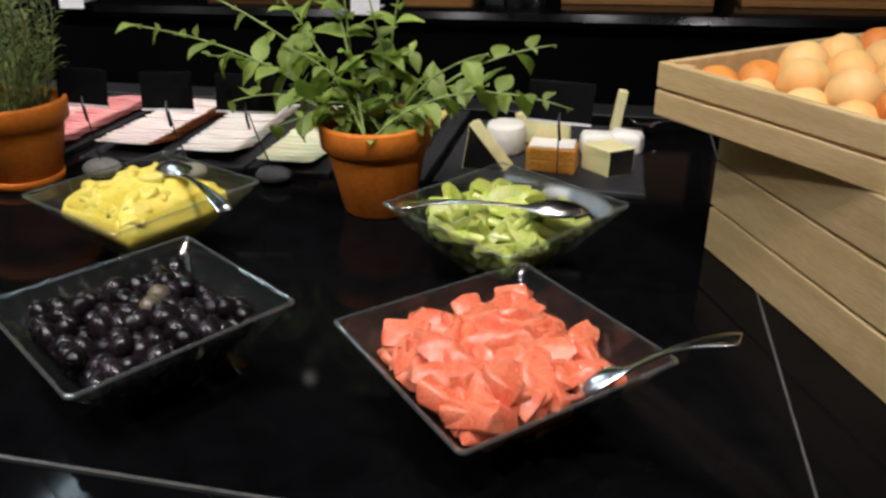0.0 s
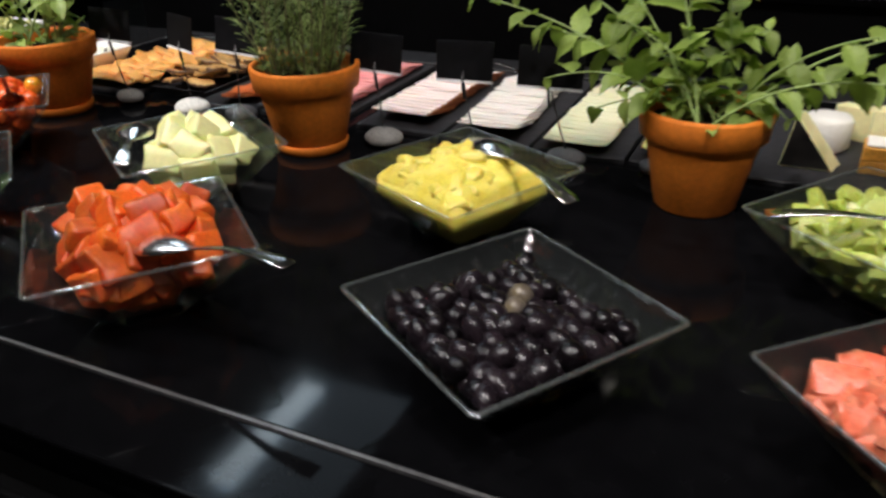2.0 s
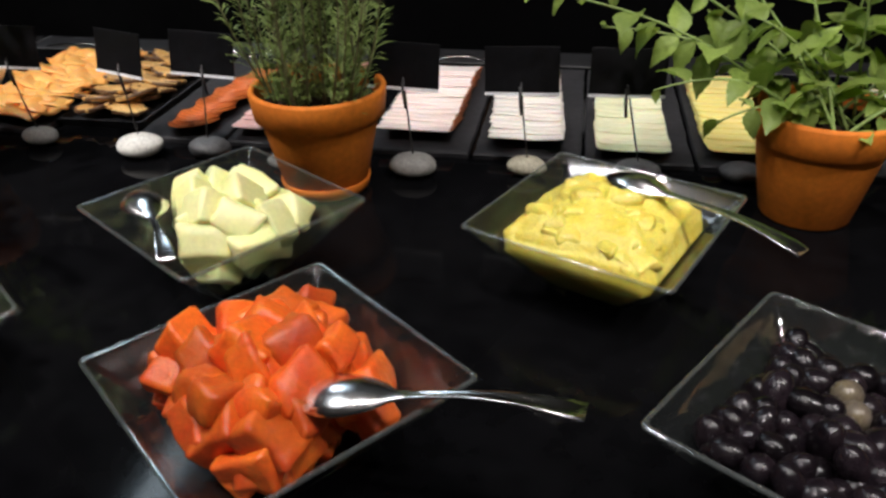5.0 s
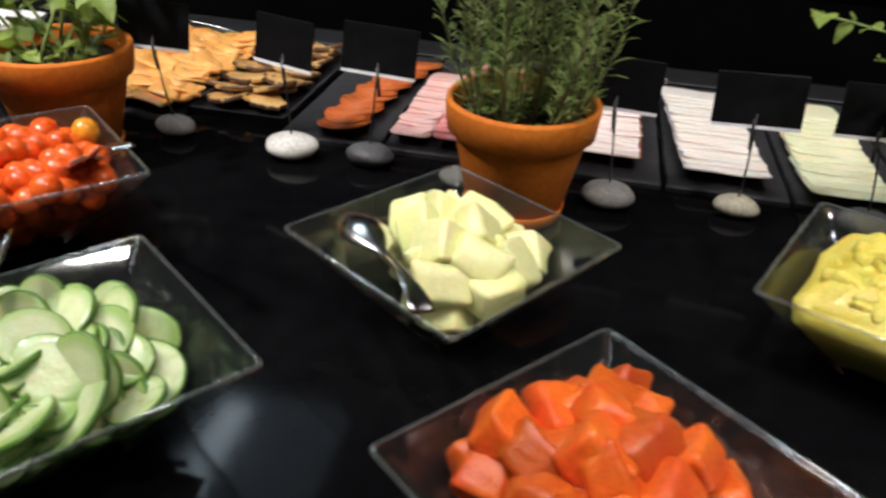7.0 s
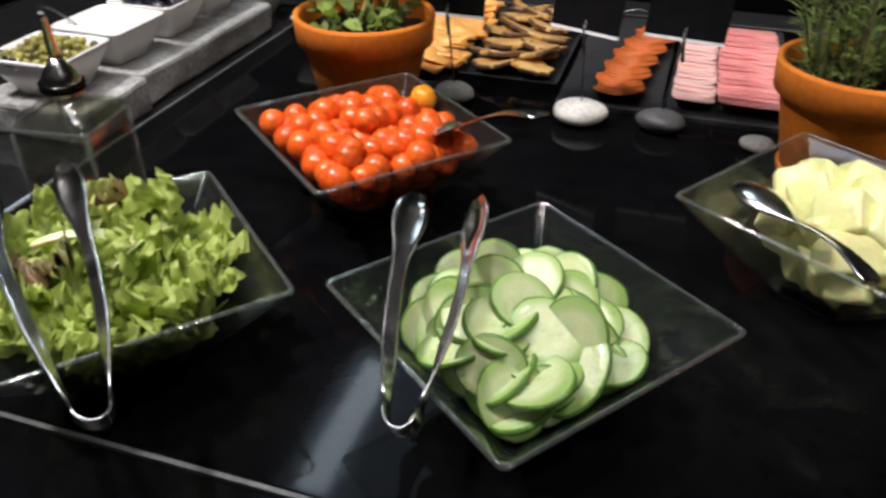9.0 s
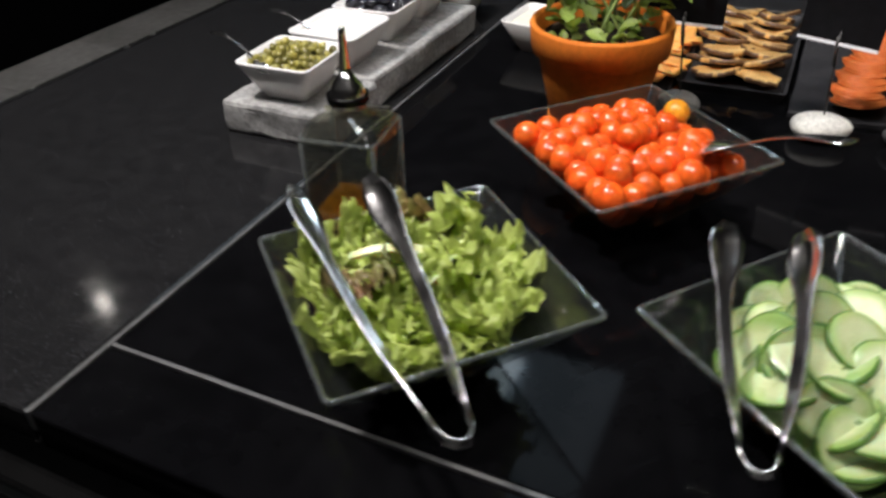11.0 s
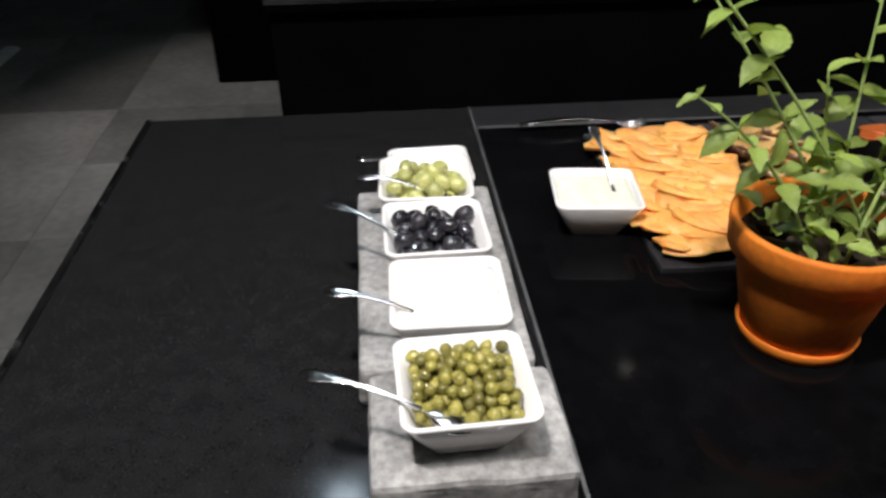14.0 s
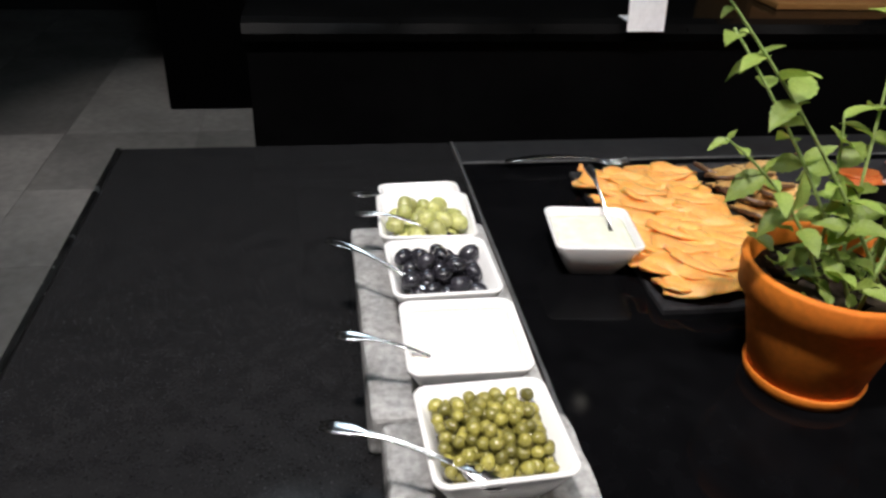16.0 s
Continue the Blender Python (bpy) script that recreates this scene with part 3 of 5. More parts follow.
mint_plant(pot, zs, [
    (-0.20, -0.02, 0.29, 0.0), (-0.15, 0.02, 0.24, 0.0), (-0.17, -0.04, 0.17, 0.02), (-0.02, 0.03, 0.16, 0.02), (0.07, -0.02, 0.18, 0.02), (0.13, 0.04, 0.24, 0.02),
    (0.10, -0.06, 0.10, 0.05), (0.03, 0.06, 0.24, 0.0), (0.15, -0.02, 0.13, 0.05), (-0.05, -0.06, 0.10, 0.02), (0.08, 0.07, 0.28, 0.0), (0.17, 0.06, 0.18, 0.04)], 23, 0.05, 0.76, 0.32)


# ---- heaps of food in the glass bowls ----
def pieces_mesh(name, bm, mats, smooth=True, crease=0):
    me = bpy.data.meshes.new(name)
    bmesh.ops.recalc_face_normals(bm, faces=bm.faces)
    bm.to_mesh(me)
    bm.free()
    for m in mats:
        me.materials.append(m)
    if smooth:
        me.shade_smooth()
    if crease:
        me.set_sharp_from_angle(angle=radians(crease))
    return me


def chunk(name, sx, sy, sz, mat, seed, bev=0.004, wobble=0.004, seg=2, smooth=True, crease=38):
    """A hand-cut fruit chunk: a cube with slanted cuts and softened edges."""
    rng = random.Random(seed)
    bm = bmesh.new()
    bmesh.ops.create_cube(bm, size=1.0)
    for v in bm.verts:
        v.co = Vector((v.co.x * sx * rng.uniform(.7, 1.1), v.co.y * sy * rng.uniform(.7, 1.1), v.co.z * sz * rng.uniform(.7, 1.15)))
    bmesh.ops.bevel(bm, geom=list(bm.edges), offset=bev, segments=seg, profile=0.5, affect="EDGES")
    bmesh.ops.subdivide_edges(bm, edges=[e for e in bm.edges if e.calc_length() > 0.012], cuts=1, use_grid_fill=True)
    rough_up(bm, wobble, 60, seed)
    return pieces_mesh(name, bm, [mat], smooth, crease)


def ball(name, r, mat, seed=0, squash=(1, 1, 1), wobble=0.0, sub=3, stem=None):
    bm = bmesh.new()
    bmesh.ops.create_icosphere(bm, subdivisions=sub, radius=r)
    for v in bm.verts:
        v.co = Vector((v.co.x * squash[0], v.co.y * squash[1], v.co.z * squash[2]))
    if wobble:
        rough_up(bm, wobble, 1.2 / r, seed)
    return pieces_mesh(name, bm, [mat])


def disc(name, r, th, face, skin, seed=0, ovals=1.0, bend=0.0, rag=0.0, core=None):
    """A cut slice: face material on both sides, skin round the edge."""
    bm = bmesh.new()
    n = 26
    rng = random.Random(seed)
    k = [1 + rag * noise.noise(Vector((3 * math.cos(2 * math.pi * i / n), 3 * math.sin(2 * math.pi * i / n), seed))) for i in range(n)]

    def ring(s, z):
        return [(r * s * k[i] * ovals * math.cos(2 * math.pi * i / n), r * s * k[i] * math.sin(2 * math.pi * i / n), z + bend * (s * math.cos(2 * math.pi * i / n)) ** 2) for i in range(n)]
    rings = [ring(0.35, th * 0.47), ring(0.7, th * 0.5), ring(0.95, th * 0.5), ring(1.0, th * 0.35), ring(1.0, -th * 0.35), ring(0.95, -th * 0.5), ring(0.5, -th * 0.5)]
    loft(bm, rings)
    bm.faces.ensure_lookup_table()
    for f in bm.faces:
        c = f.calc_center_median()
        f.normal_update()
        if math.hypot(c.x / ovals, c.y) > r * 0.955 and abs(f.normal.z) < 0.93:
            f.material_index = 1
    return pieces_mesh(name, bm, [face, skin], True)


def wedge(name, ln, w, h, mat, seed, bend=0.25):
    """A peeled citrus segment: three flat sides, blunt torn ends, slightly bent."""
    rng = random.Random(seed)
    bm = bmesh.new()
    corners = [Vector((0.5 * w, -0.40 * h)), Vector((0.0, 0.62 * h)), Vector((-0.5 * w, -0.40 * h))]
    section = [corners[i].lerp(corners[(i + 1) % 3], k) for i in range(3) for k in (0.07, 0.35, 0.65, 0.93)]
    rings = []
    m = 10
    for i in range(m):
        t = i / (m - 1)
        s = max(0.42, math.sin(math.pi * (0.08 + 0.84 * t)) ** 0.5)
        cut = (rng.uniform(-0.10, 0.10) if i in (0, m - 1) else 0.0) * ln
        cx, cz = (t - 0.5) * ln, -bend * ln * (2 * t - 1) ** 2 * 0.5
        rings.append([(cx + cut * p.x / w + rng.uniform(-0.001, 0.001), p.x * s + 0.004 * math.sin(4 * t + seed), cz + p.y * s) for p in section])
    loft(bm, rings)
    rough_up(bm, 0.0024, 60, seed)
    return pieces_mesh(name, bm, [mat], True, 62)


def heap(key, meshes, n, size, centre_z, edge_z, name, label, category, seed, tilt=180, clump=(0, 0), flat=0.5, weights=None, wall=0.45, group=None, lean=None, avoid=(), roll=18):
    """Drops up to n pieces into the bowl, each where the heap lies lowest under its mound."""
    rng = random.Random(seed)
    bx, by, ba = BOWLS[key]
    base = pose(bx, by, TOP, 0, 0, 45 + ba)
    g = 56
    xs = np.linspace(-0.105, 0.105, g)
    gx, gy = np.meshgrid(xs, xs, indexing="ij")
    hs, zs_ = [h for h, z in INNER], [z for h, z in INNER]
    hgt = np.interp(np.maximum(abs(gx), abs(gy)), hs, zs_)
    misses = 0
    k = 0
    shapes = []
    for me in meshes:
        co = np.empty(len(me.vertices) * 3, dtype=np.float32)
        me.vertices.foreach_get("co", co)
        shapes.append(co.reshape(-1, 3))
    clear_of = [(base.inverted() @ Vector((ax, ay, TOP)), ar) for ax, ay, ar in avoid]
    while k < n and misses < 40:
        best = None
        for _ in range(30):
            u, v = rng.uniform(-0.094, 0.094), rng.uniform(-0.094, 0.094)
            near = (gx - u) ** 2 + (gy - v) ** 2 < (size * 0.46) ** 2
            z = float(np.percentile(hgt[near], 60))
            if max(abs(u), abs(v)) > inner_half(min(0.0915, z + size * flat * 0.5)) - size * wall:
                continue
            if any((u - c.x) ** 2 + (v - c.y) ** 2 < ar * ar for c, ar in clear_of):
                continue
            q = min(1.0, math.hypot(u - clump[0], v - clump[1]) / 0.085)
            s = z - (centre_z + (edge_z - centre_z) * q * q)
            if best is None or s < best[0]:
                best = (s, u, v, z, near)
        if best is None or best[0] > 0:
            misses += 1
            continue
        s, u, v, z, near = best
        hgt[near] = np.maximum(hgt[near], z + size * flat * rng.uniform(0.75, 1.0))
        rot = pose(0, 0, 0, rng.uniform(-tilt, tilt), rng.uniform(-tilt, tilt), rng.uniform(0, 360))
        if lean:
            rot = pose(0, 0, 0, 0, 0, -45 - ba) @ pose(0, 0, 0, rng.uniform(*lean), rng.uniform(-roll, roll), 0) @ pose(0, 0, 0, 0, 0, rng.uniform(0, 360))
        sc = rng.uniform(0.88, 1.1)
        pick = rng.choices(range(len(meshes)), weights)[0]
        pts = shapes[pick] @ np.array(rot.to_3x3()).T * sc
        at = np.array((u, v, z + size * flat * 0.5))
        for _ in range(3):   # slide it inwards until no corner pierces the glass
            q = pts + at
            room = np.interp(q[:, 2], zs_, hs) - 0.0015
            low = q[:, 2] < 0.096
            if not low.any():
                break
            for ax in (0, 1):
                over = float(np.max((q[:, ax] - room)[low]))
                under = float(np.max((-q[:, ax] - room)[low]))
                if over > 0 and under > 0:
                    at[2] += 0.004
                elif over > 0:
                    at[ax] -= over
                elif under > 0:
                    at[ax] += under
        at[2] += max(0.0, 0.0095 - float((pts[:, 2] + at[2]).min()))
        ob = piece(name, meshes[pick], base @ Matrix.Translation(at.tolist()) @ rot @ Matrix.Diagonal((sc, sc, sc, 1)))
        tagged(ob, label, category, group or (category + " in the bowl"))
        k += 1


M["grapefruit"] = surface("grapefruit_flesh", (0.75, 0.14, 0.072), (0.80, 0.26, 0.145), 38, 0.28, bump=0.3, bump_scale=150, vary=0.12, fine=0.18, sss=0.4, sss_r=0.008, coat=0.12)
M["berry"] = surface("dark_berry", (0.0035, 0.0028, 0.0040), (0.011, 0.007, 0.009), 60, 0.24, vary=0.6, bump=0.10, bump_scale=120, spec=0.35)
M["berry_pale"] = surface("unripe_berry", (0.20, 0.16, 0.09), (0.10, 0.08, 0.07), 60, 0.3, vary=0.3)
M["pineapple"] = surface("pineapple_flesh", (0.64, 0.515, 0.055), (0.73, 0.63, 0.145), 45, 0.40, bump=0.3, bump_scale=160, vary=0.08, fine=0.12, sss=0.4, sss_r=0.006, coat=0.10)
M["kiwi"] = surface("kiwi_flesh", (0.34, 0.42, 0.055), (0.48, 0.53, 0.15), 50, 0.32, bump=0.2, bump_scale=160, vary=0.2, sss=0.45, sss_r=0.008, coat=0.15)
M["kiwi_core"] = surface("kiwi_core", (0.72, 0.74, 0.42), (0.6, 0.64, 0.3), 50, 0.35, sss=0.3)
M["honeydew"] = surface("honeydew_flesh", (0.82, 0.80, 0.43), (0.72, 0.74, 0.29), 22, 0.34, bump=0.25, bump_scale=110, vary=0.10, fine=0.06, sss=0.4, sss_r=0.006)
M["papaya"] = surface("papaya_flesh", (0.78, 0.175, 0.018), (0.62, 0.058, 0.008), 26, 0.42, bump=0.35, bump_scale=130, vary=0.26, fine=0.12, sss=0.4, sss_r=0.008)
M["cucumber"] = surface("cucumber_flesh", (0.50, 0.59, 0.29), (0.61, 0.68, 0.41), 90, 0.32, bump=0.2, bump_scale=160, vary=0.12, fine=0.07, sss=0.5, sss_r=0.006, coat=0.15)
ringed(M["cucumber"], (0.30, 0.45, 0.13), 0.016, 0.025)
M["cucumber_skin"] = surface("cucumber_skin", (0.06, 0.15, 0.022), (0.13, 0.25, 0.045), 60, 0.35)
M["tomato"] = surface("tomato_skin", (0.68, 0.072, 0.009), (0.74, 0.13, 0.014), 12, 0.26, vary=0.14, sss=0.2, coat=0.15)
M["tomato_orange"] = surface("orange_tomato_skin", (0.80, 0.26, 0.015), (0.75, 0.36, 0.03), 12, 0.26, vary=0.1, sss=0.2, coat=0.15)
M["lettuce"] = surface("lettuce_leaf", (0.58, 0.66, 0.21), (0.45, 0.56, 0.13), 30, 0.40, bump=0.4, bump_scale=120, vary=0.14, fine=0.15)
leafy(M["lettuce"], (0.60, 0.70, 0.18), 0.42)
M["lettuce_rib"] = surface("lettuce_rib", (0.74, 0.78, 0.44), (0.62, 0.70, 0.32), 30, 0.4, sss=0.3, vary=0.1)
M["lettuce_dark"] = surface("red_lettuce_leaf", (0.16, 0.20, 0.05), (0.19, 0.10, 0.045), 30, 0.42, bump=0.4, bump_scale=120, vary=0.3)

def half_slice(name, r, th, mat, seed, oval=1.2):
    """Half of a round fruit slice, with softened edges."""
    bm = bmesh.new()
    n = 14
    rag = [1 + 0.07 * noise.noise(Vector((2.5 * math.cos(i), 2.5 * math.sin(i), seed))) for i in range(n + 1)]
    rings = []
    for k, z in ((0.90, th * 0.5), (0.98, th * 0.40), (1.0, 0.0), (0.98, -th * 0.40), (0.90, -th * 0.5)):
        arc = [(r * oval * k * rag[i] * math.cos(math.pi * i / n), r * k * rag[i] * math.sin(math.pi * i / n) - 0.0015 * (1 - k)) for i in range(n + 1)]
        line = [(r * oval * k * (-1 + 2 * i / 7), -r * 0.12 * k) for i in range(8)]
        rings.append([(x, y, z + 0.10 * x * x / r + 0.0012 * math.sin(90 * x + seed)) for x, y in arc + line])
    loft(bm, rings)
    return pieces_mesh(name, bm, [mat], True, 50)


ringed(M["kiwi"], (0.74, 0.76, 0.46), 0.0075, 0.0055)
heap("grapefruit", [wedge("grapefruit_piece", 0.046 + 0.007 * (i % 3), 0.034 + 0.003 * (i % 2), 0.024, M["grapefruit"], 3 * i + 1, 0.10 + 0.1 * (i % 2)) for i in range(7)] + [chunk("grapefruit_piece", 0.046, 0.034, 0.020, M["grapefruit"], 140 + i, 0.0035, 0.005, 2, True, 45) for i in range(3)],
     300, 0.030, 0.094, 0.074, "grapefruit_piece", "juicy pink grapefruit segment in a glass bowl", "grapefruit piece", 3, 38, clump=(-0.012, -0.012), group="grapefruit pieces", wall=0.30, flat=0.36)
heap("berries", [ball("blueberry", 0.0118, M["berry"], i, ((1.1, 1.3, 1.45)[i], 1, 0.94), 0.0007, 3) for i in range(3)] + [ball("blueberry", 0.0108, M["berry_pale"], 9, (1.05, 1, 0.95), 0.0006, 2)],
     300, 0.0215, 0.076, 0.073, "blueberry", "shiny dark blueberry in a glass bowl", "blueberry", 4, flat=0.80, weights=(14, 14, 14, 1), group="blueberries")
heap("kiwi", [half_slice("kiwi_slice", 0.026, 0.010, M["kiwi"], i, 1.15) for i in range(3)] + [chunk("kiwi_slice", 0.058, 0.020, 0.013, M["kiwi"], 20 + i, 0.005, 0.004, 3, True, 0) for i in range(2)] + [chunk("kiwi_slice", 0.050, 0.012, 0.010, M["kiwi_core"], 30, 0.003, 0.003, 2, True, 0)],
     300, 0.032, 0.080, 0.064, "kiwi_slice", "green kiwi slice in a glass bowl", "kiwi slice", 5, 55, flat=0.36, weights=(4, 4, 4, 3, 3, 1), group="kiwi slices", clump=(-0.01, 0.01), wall=0.35)
heap("honeydew", [chunk("melon_chunk", 0.050, 0.041, 0.034, M["honeydew"], 60 + i, 0.0050, 0.0035, 3, True, 58) for i in range(9)],
     300, 0.039, 0.094, 0.034, "melon_chunk", "pale green honeydew chunk in a glass bowl", "melon chunk", 6, 48, flat=0.60, clump=(0.012, 0.006), group="honeydew chunks", wall=0.40, avoid=((0.732, 0.344, 0.036), (0.762, 0.300, 0.030), (0.795, 0.268, 0.026)))
heap("papaya", [chunk("papaya_chunk", 0.044, 0.035, 0.030, M["papaya"], 80 + i, 0.0050, 0.0045, 3, True, 60) for i in range(9)],
     300, 0.032, 0.106, 0.060, "papaya_chunk", "orange-red papaya chunk in a glass bowl", "papaya chunk", 7, 50, flat=0.60, clump=(0.0, 0.02), group="papaya chunks", wall=0.4, avoid=((1.012, 0.086, 0.036), (1.045, 0.084, 0.024)))
heap("cucumber", [disc("cucumber_slice", 0.0235, 0.0046, M["cucumber"], M["cucumber_skin"], i, (1.0, 1.2, 1.35, 1.1)[i], 0.0, 0.03) for i in range(4)],
     300, 0.036, 0.098, 0.056, "cucumber_slice", "thin green cucumber slice with dark skin", "cucumber slice", 8, 50, flat=0.36, clump=(-0.006, 0.006), group="cucumber slices", wall=0.40, lean=(-8, 74), roll=44)
heap("tomato", [ball("cherry_tomato", 0.0142, M["tomato"], i, (1, 1, 0.96), 0.0005) for i in range(3)] + [ball("cherry_tomato", 0.0148, M["tomato_orange"], 7, (1, 1, 1.05), 0.0005)],
     300, 0.0272, 0.098, 0.078, "cherry_tomato", "glossy red cherry tomato in a bowl", "cherry tomato", 9, flat=0.80, weights=(12, 12, 12, 1), wall=0.55, group="cherry tomatoes")


yellow_tomato = ball("cherry_tomato", 0.0142, M["tomato_orange"], 7, (1, 1, 1.05), 0.0005)
tagged(piece("cherry_tomato", yellow_tomato, pose(0.388, 0.452, TOP + 0.094)), "glossy yellow-orange cherry tomato in a bowl", "cherry tomato", "cherry tomatoes")


def pineapple():
    """Crushed pineapple: a wet lumpy mass that fills the bowl, with some torn chunks on it."""
    bx, by, ba = BOWLS["pineapple"]
    bm = bmesh.new()
    rings = [squircle(h - 0.0015, 0.008, z, 10) for h, z in INNER[:3]] + [squircle(inner_half(0.062) - 0.0015, 0.008, 0.062, 10)]
    for k in range(22):
        t = k / 21
        s = math.cos(t * math.pi / 2 * 0.97)
        rings.append(squircle(0.076 * s + 0.001, 0.016 * s + 0.0005, 0.066 + 0.042 * math.sin(t * math.pi / 2), 10))
    loft(bm, rings)
    for v in bm.verts:
        if v.co.z > 0.065:
            k = min(1, (v.co.z - 0.065) / 0.012)
            v.co += k * (noise.noise_vector(v.co * 32) * 0.008 + noise.noise_vector(v.co * 70 + Vector((5, 0, 0))) * 0.005 + noise.noise_vector(v.co * 170) * 0.0015)
    tagged(part("pineapple_mash", bm, M["pineapple"], None, "", True, pose(bx, by, TOP, 0, 0, 45 + ba)), "wet crushed yellow pineapple filling a glass bowl", "pineapple")
    rng = random.Random(31)
    ms = [chunk("pineapple_bit", 0.034, 0.026, 0.017, M["pineapple"], 90 + i, 0.0075, 0.006, 4, True, 0) for i in range(4)]
    for k in range(44):
        u, v = rng.uniform(-0.060, 0.060), rng.uniform(-0.060, 0.060)
        z = 0.103 - 0.036 * (max(abs(u), abs(v)) / 0.08) ** 2 + rng.uniform(-0.002, 0.003)
        tagged(piece("pineapple_bit", ms[k % 4], pose(bx, by, TOP, 0, 0, 45 + ba) @ pose(u, v, z, rng.uniform(-25, 25), rng.uniform(-25, 25), rng.uniform(0, 360))), "soft torn piece of yellow pineapple", "pineapple", "pineapple bits")


def lettuce():
    rng = random.Random(17)

    def curly(seed, mat, ln=0.062, wd=0.074):
        bm = bmesh.new()
        nl, nw = 22, 46
        rows = []
        for i in range(nl + 1):
            t = i / nl
            w = wd * (0.18 + 0.82 * math.sin(0.5 * math.pi * min(1, t * 1.15)) ** 1.2)
            row = []
            for j in range(nw + 1):
                v = 2 * j / nw - 1
                edge = max(abs(v), t) ** 2
                p = Vector((t * ln, v * w / 2, 0.016 * v * v * t))
                p.z += edge * 0.0062 * math.sin(13 * v + 9 * t + seed) + edge * edge * 0.0068 * math.sin(31 * v - 21 * t + 2 * seed) + 0.012 * math.sin(2.2 * t)
                p += noise.noise_vector(p * 60 + Vector((seed, 0, 0))) * 0.006 + noise.noise_vector(p * 170 + Vector((seed, 3, 0))) * 0.0036 * edge
                row.append(bm.verts.new(p))
            rows.append(row)
        for a, b in zip(rows, rows[1:]):
            for j in range(nw):
                f = bm.faces.new((a[j], a[j + 1], b[j + 1], b[j]))
                if abs(j - nw / 2 + 0.5) < 1.5 and f.calc_center_median().x < ln * 0.55:
                    f.material_index = 1
        return pieces_mesh("lettuce_leaf", bm, [mat, M["lettuce_rib"]])
    ms = [curly(i, M["lettuce"]) for i in range(4)] + [curly(9, M["lettuce_dark"], 0.055, 0.055)]
    heap("lettuce", ms[:4], 260, 0.034, 0.070, 0.058, "lettuce_leaf", "curly bright green lettuce leaf", "lettuce leaf", 12, 36, flat=0.19, wall=0.48, clump=(-0.004, -0.004), group="lettuce leaves")
    bx, by, ba = BOWLS["lettuce"]
    for x, y, z, rx, ry, rz in ((-0.080, 0.006, 0.066, 20, -5, 5), (-0.065, 0.030, 0.082, -15, -8, 60), (0.000, 0.088, 0.074, 10, -8, 250), (-0.045, -0.005, 0.092, 10, -5, 300)):
        tagged(piece("lettuce_leaf", ms[4], pose(bx + x, by + y, TOP + z, rx, ry, rz)), "dark red-edged curly lettuce leaf", "lettuce leaf", "lettuce leaves")
    for u, v, z, rx, rz in ((-0.02, 0.01, 0.112, 10, 160), (0.0, 0.03, 0.109, -15, 60), (0.02, -0.01, 0.108, 8, 30)):
        bm = bmesh.new()
        ribbon(bm, bez((-0.03, 0, 0), (0, 0, 0.012), (0.03, 0, 0), 6), [0.016, 0.015, 0.013, 0.011, 0.010, 0.008, 0.006], 0.003, dish=[0.003] * 7)
        tagged(part("lettuce_rib", bm, M["lettuce_rib"], None, "", True, pose(bx, by, TOP, 0, 0, 45 + ba) @ pose(u, v, z, rx, 0, rz)), "pale crisp lettuce rib", "lettuce leaf", "lettuce leaves")


pineapple()
lettuce()


# ---- cutlery ----
def along(a, b, roll=0):
    """A frame at a whose x runs to b and whose z is up."""
    a, b = Vector(a), Vector(b)
    x = (b - a).normalized()
    y = Vector((0, 0, 1)).cross(x).normalized()
    return Matrix.Translation(a) @ Matrix((x, y, x.cross(y))).transposed().to_4x4() @ pose(0, 0, 0, roll, 0, 0)


def spoon(a, b, label, roll=0, big=1.0):
    """A spoon whose bowl is centred on a and whose handle ends at b."""
    ln = (Vector(b) - Vector(a)).length
    bl = 0.034 * big
    path, w, dish = [], [], []
    for i in range(9):
        t = i / 8
        path.append((-bl + 2 * bl * t, 0, 0.004 * t * t))
        w.append(0.046 * big * max(0.14, math.sin(math.pi * (0.08 + 0.86 * t)) ** 0.75))
        dish.append(0.010 * big * math.sin(math.pi * min(1, 0.05 + 0.9 * t)))
    for i in range(1, 11):
        t = i / 10
        path.append((bl + (ln - bl) * t, 0, 0.004 + 0.010 * math.sin(math.pi * t * 0.8) - 0.006 * t))
        if big < 0.7:   # slim dessert spoon with a drop-shaped end
            w.append(0.0036 + 0.0110 * math.exp(-((t - 0.88) / 0.14) ** 2))
        else:
            w.append(0.0068 + 0.025 * max(0, t - 0.32) ** 1.3 * (1 if t < 0.97 else 0.7))
        dish.append(-0.0008)
    bm = bmesh.new()
    ribbon(bm, path, w, 0.0018, (0, 1, 0), dish)
    tagged(part("serving_spoon", bm, M["cutlery"], None, "", True, along(a, b, roll)), label, "spoon", "serving spoons")


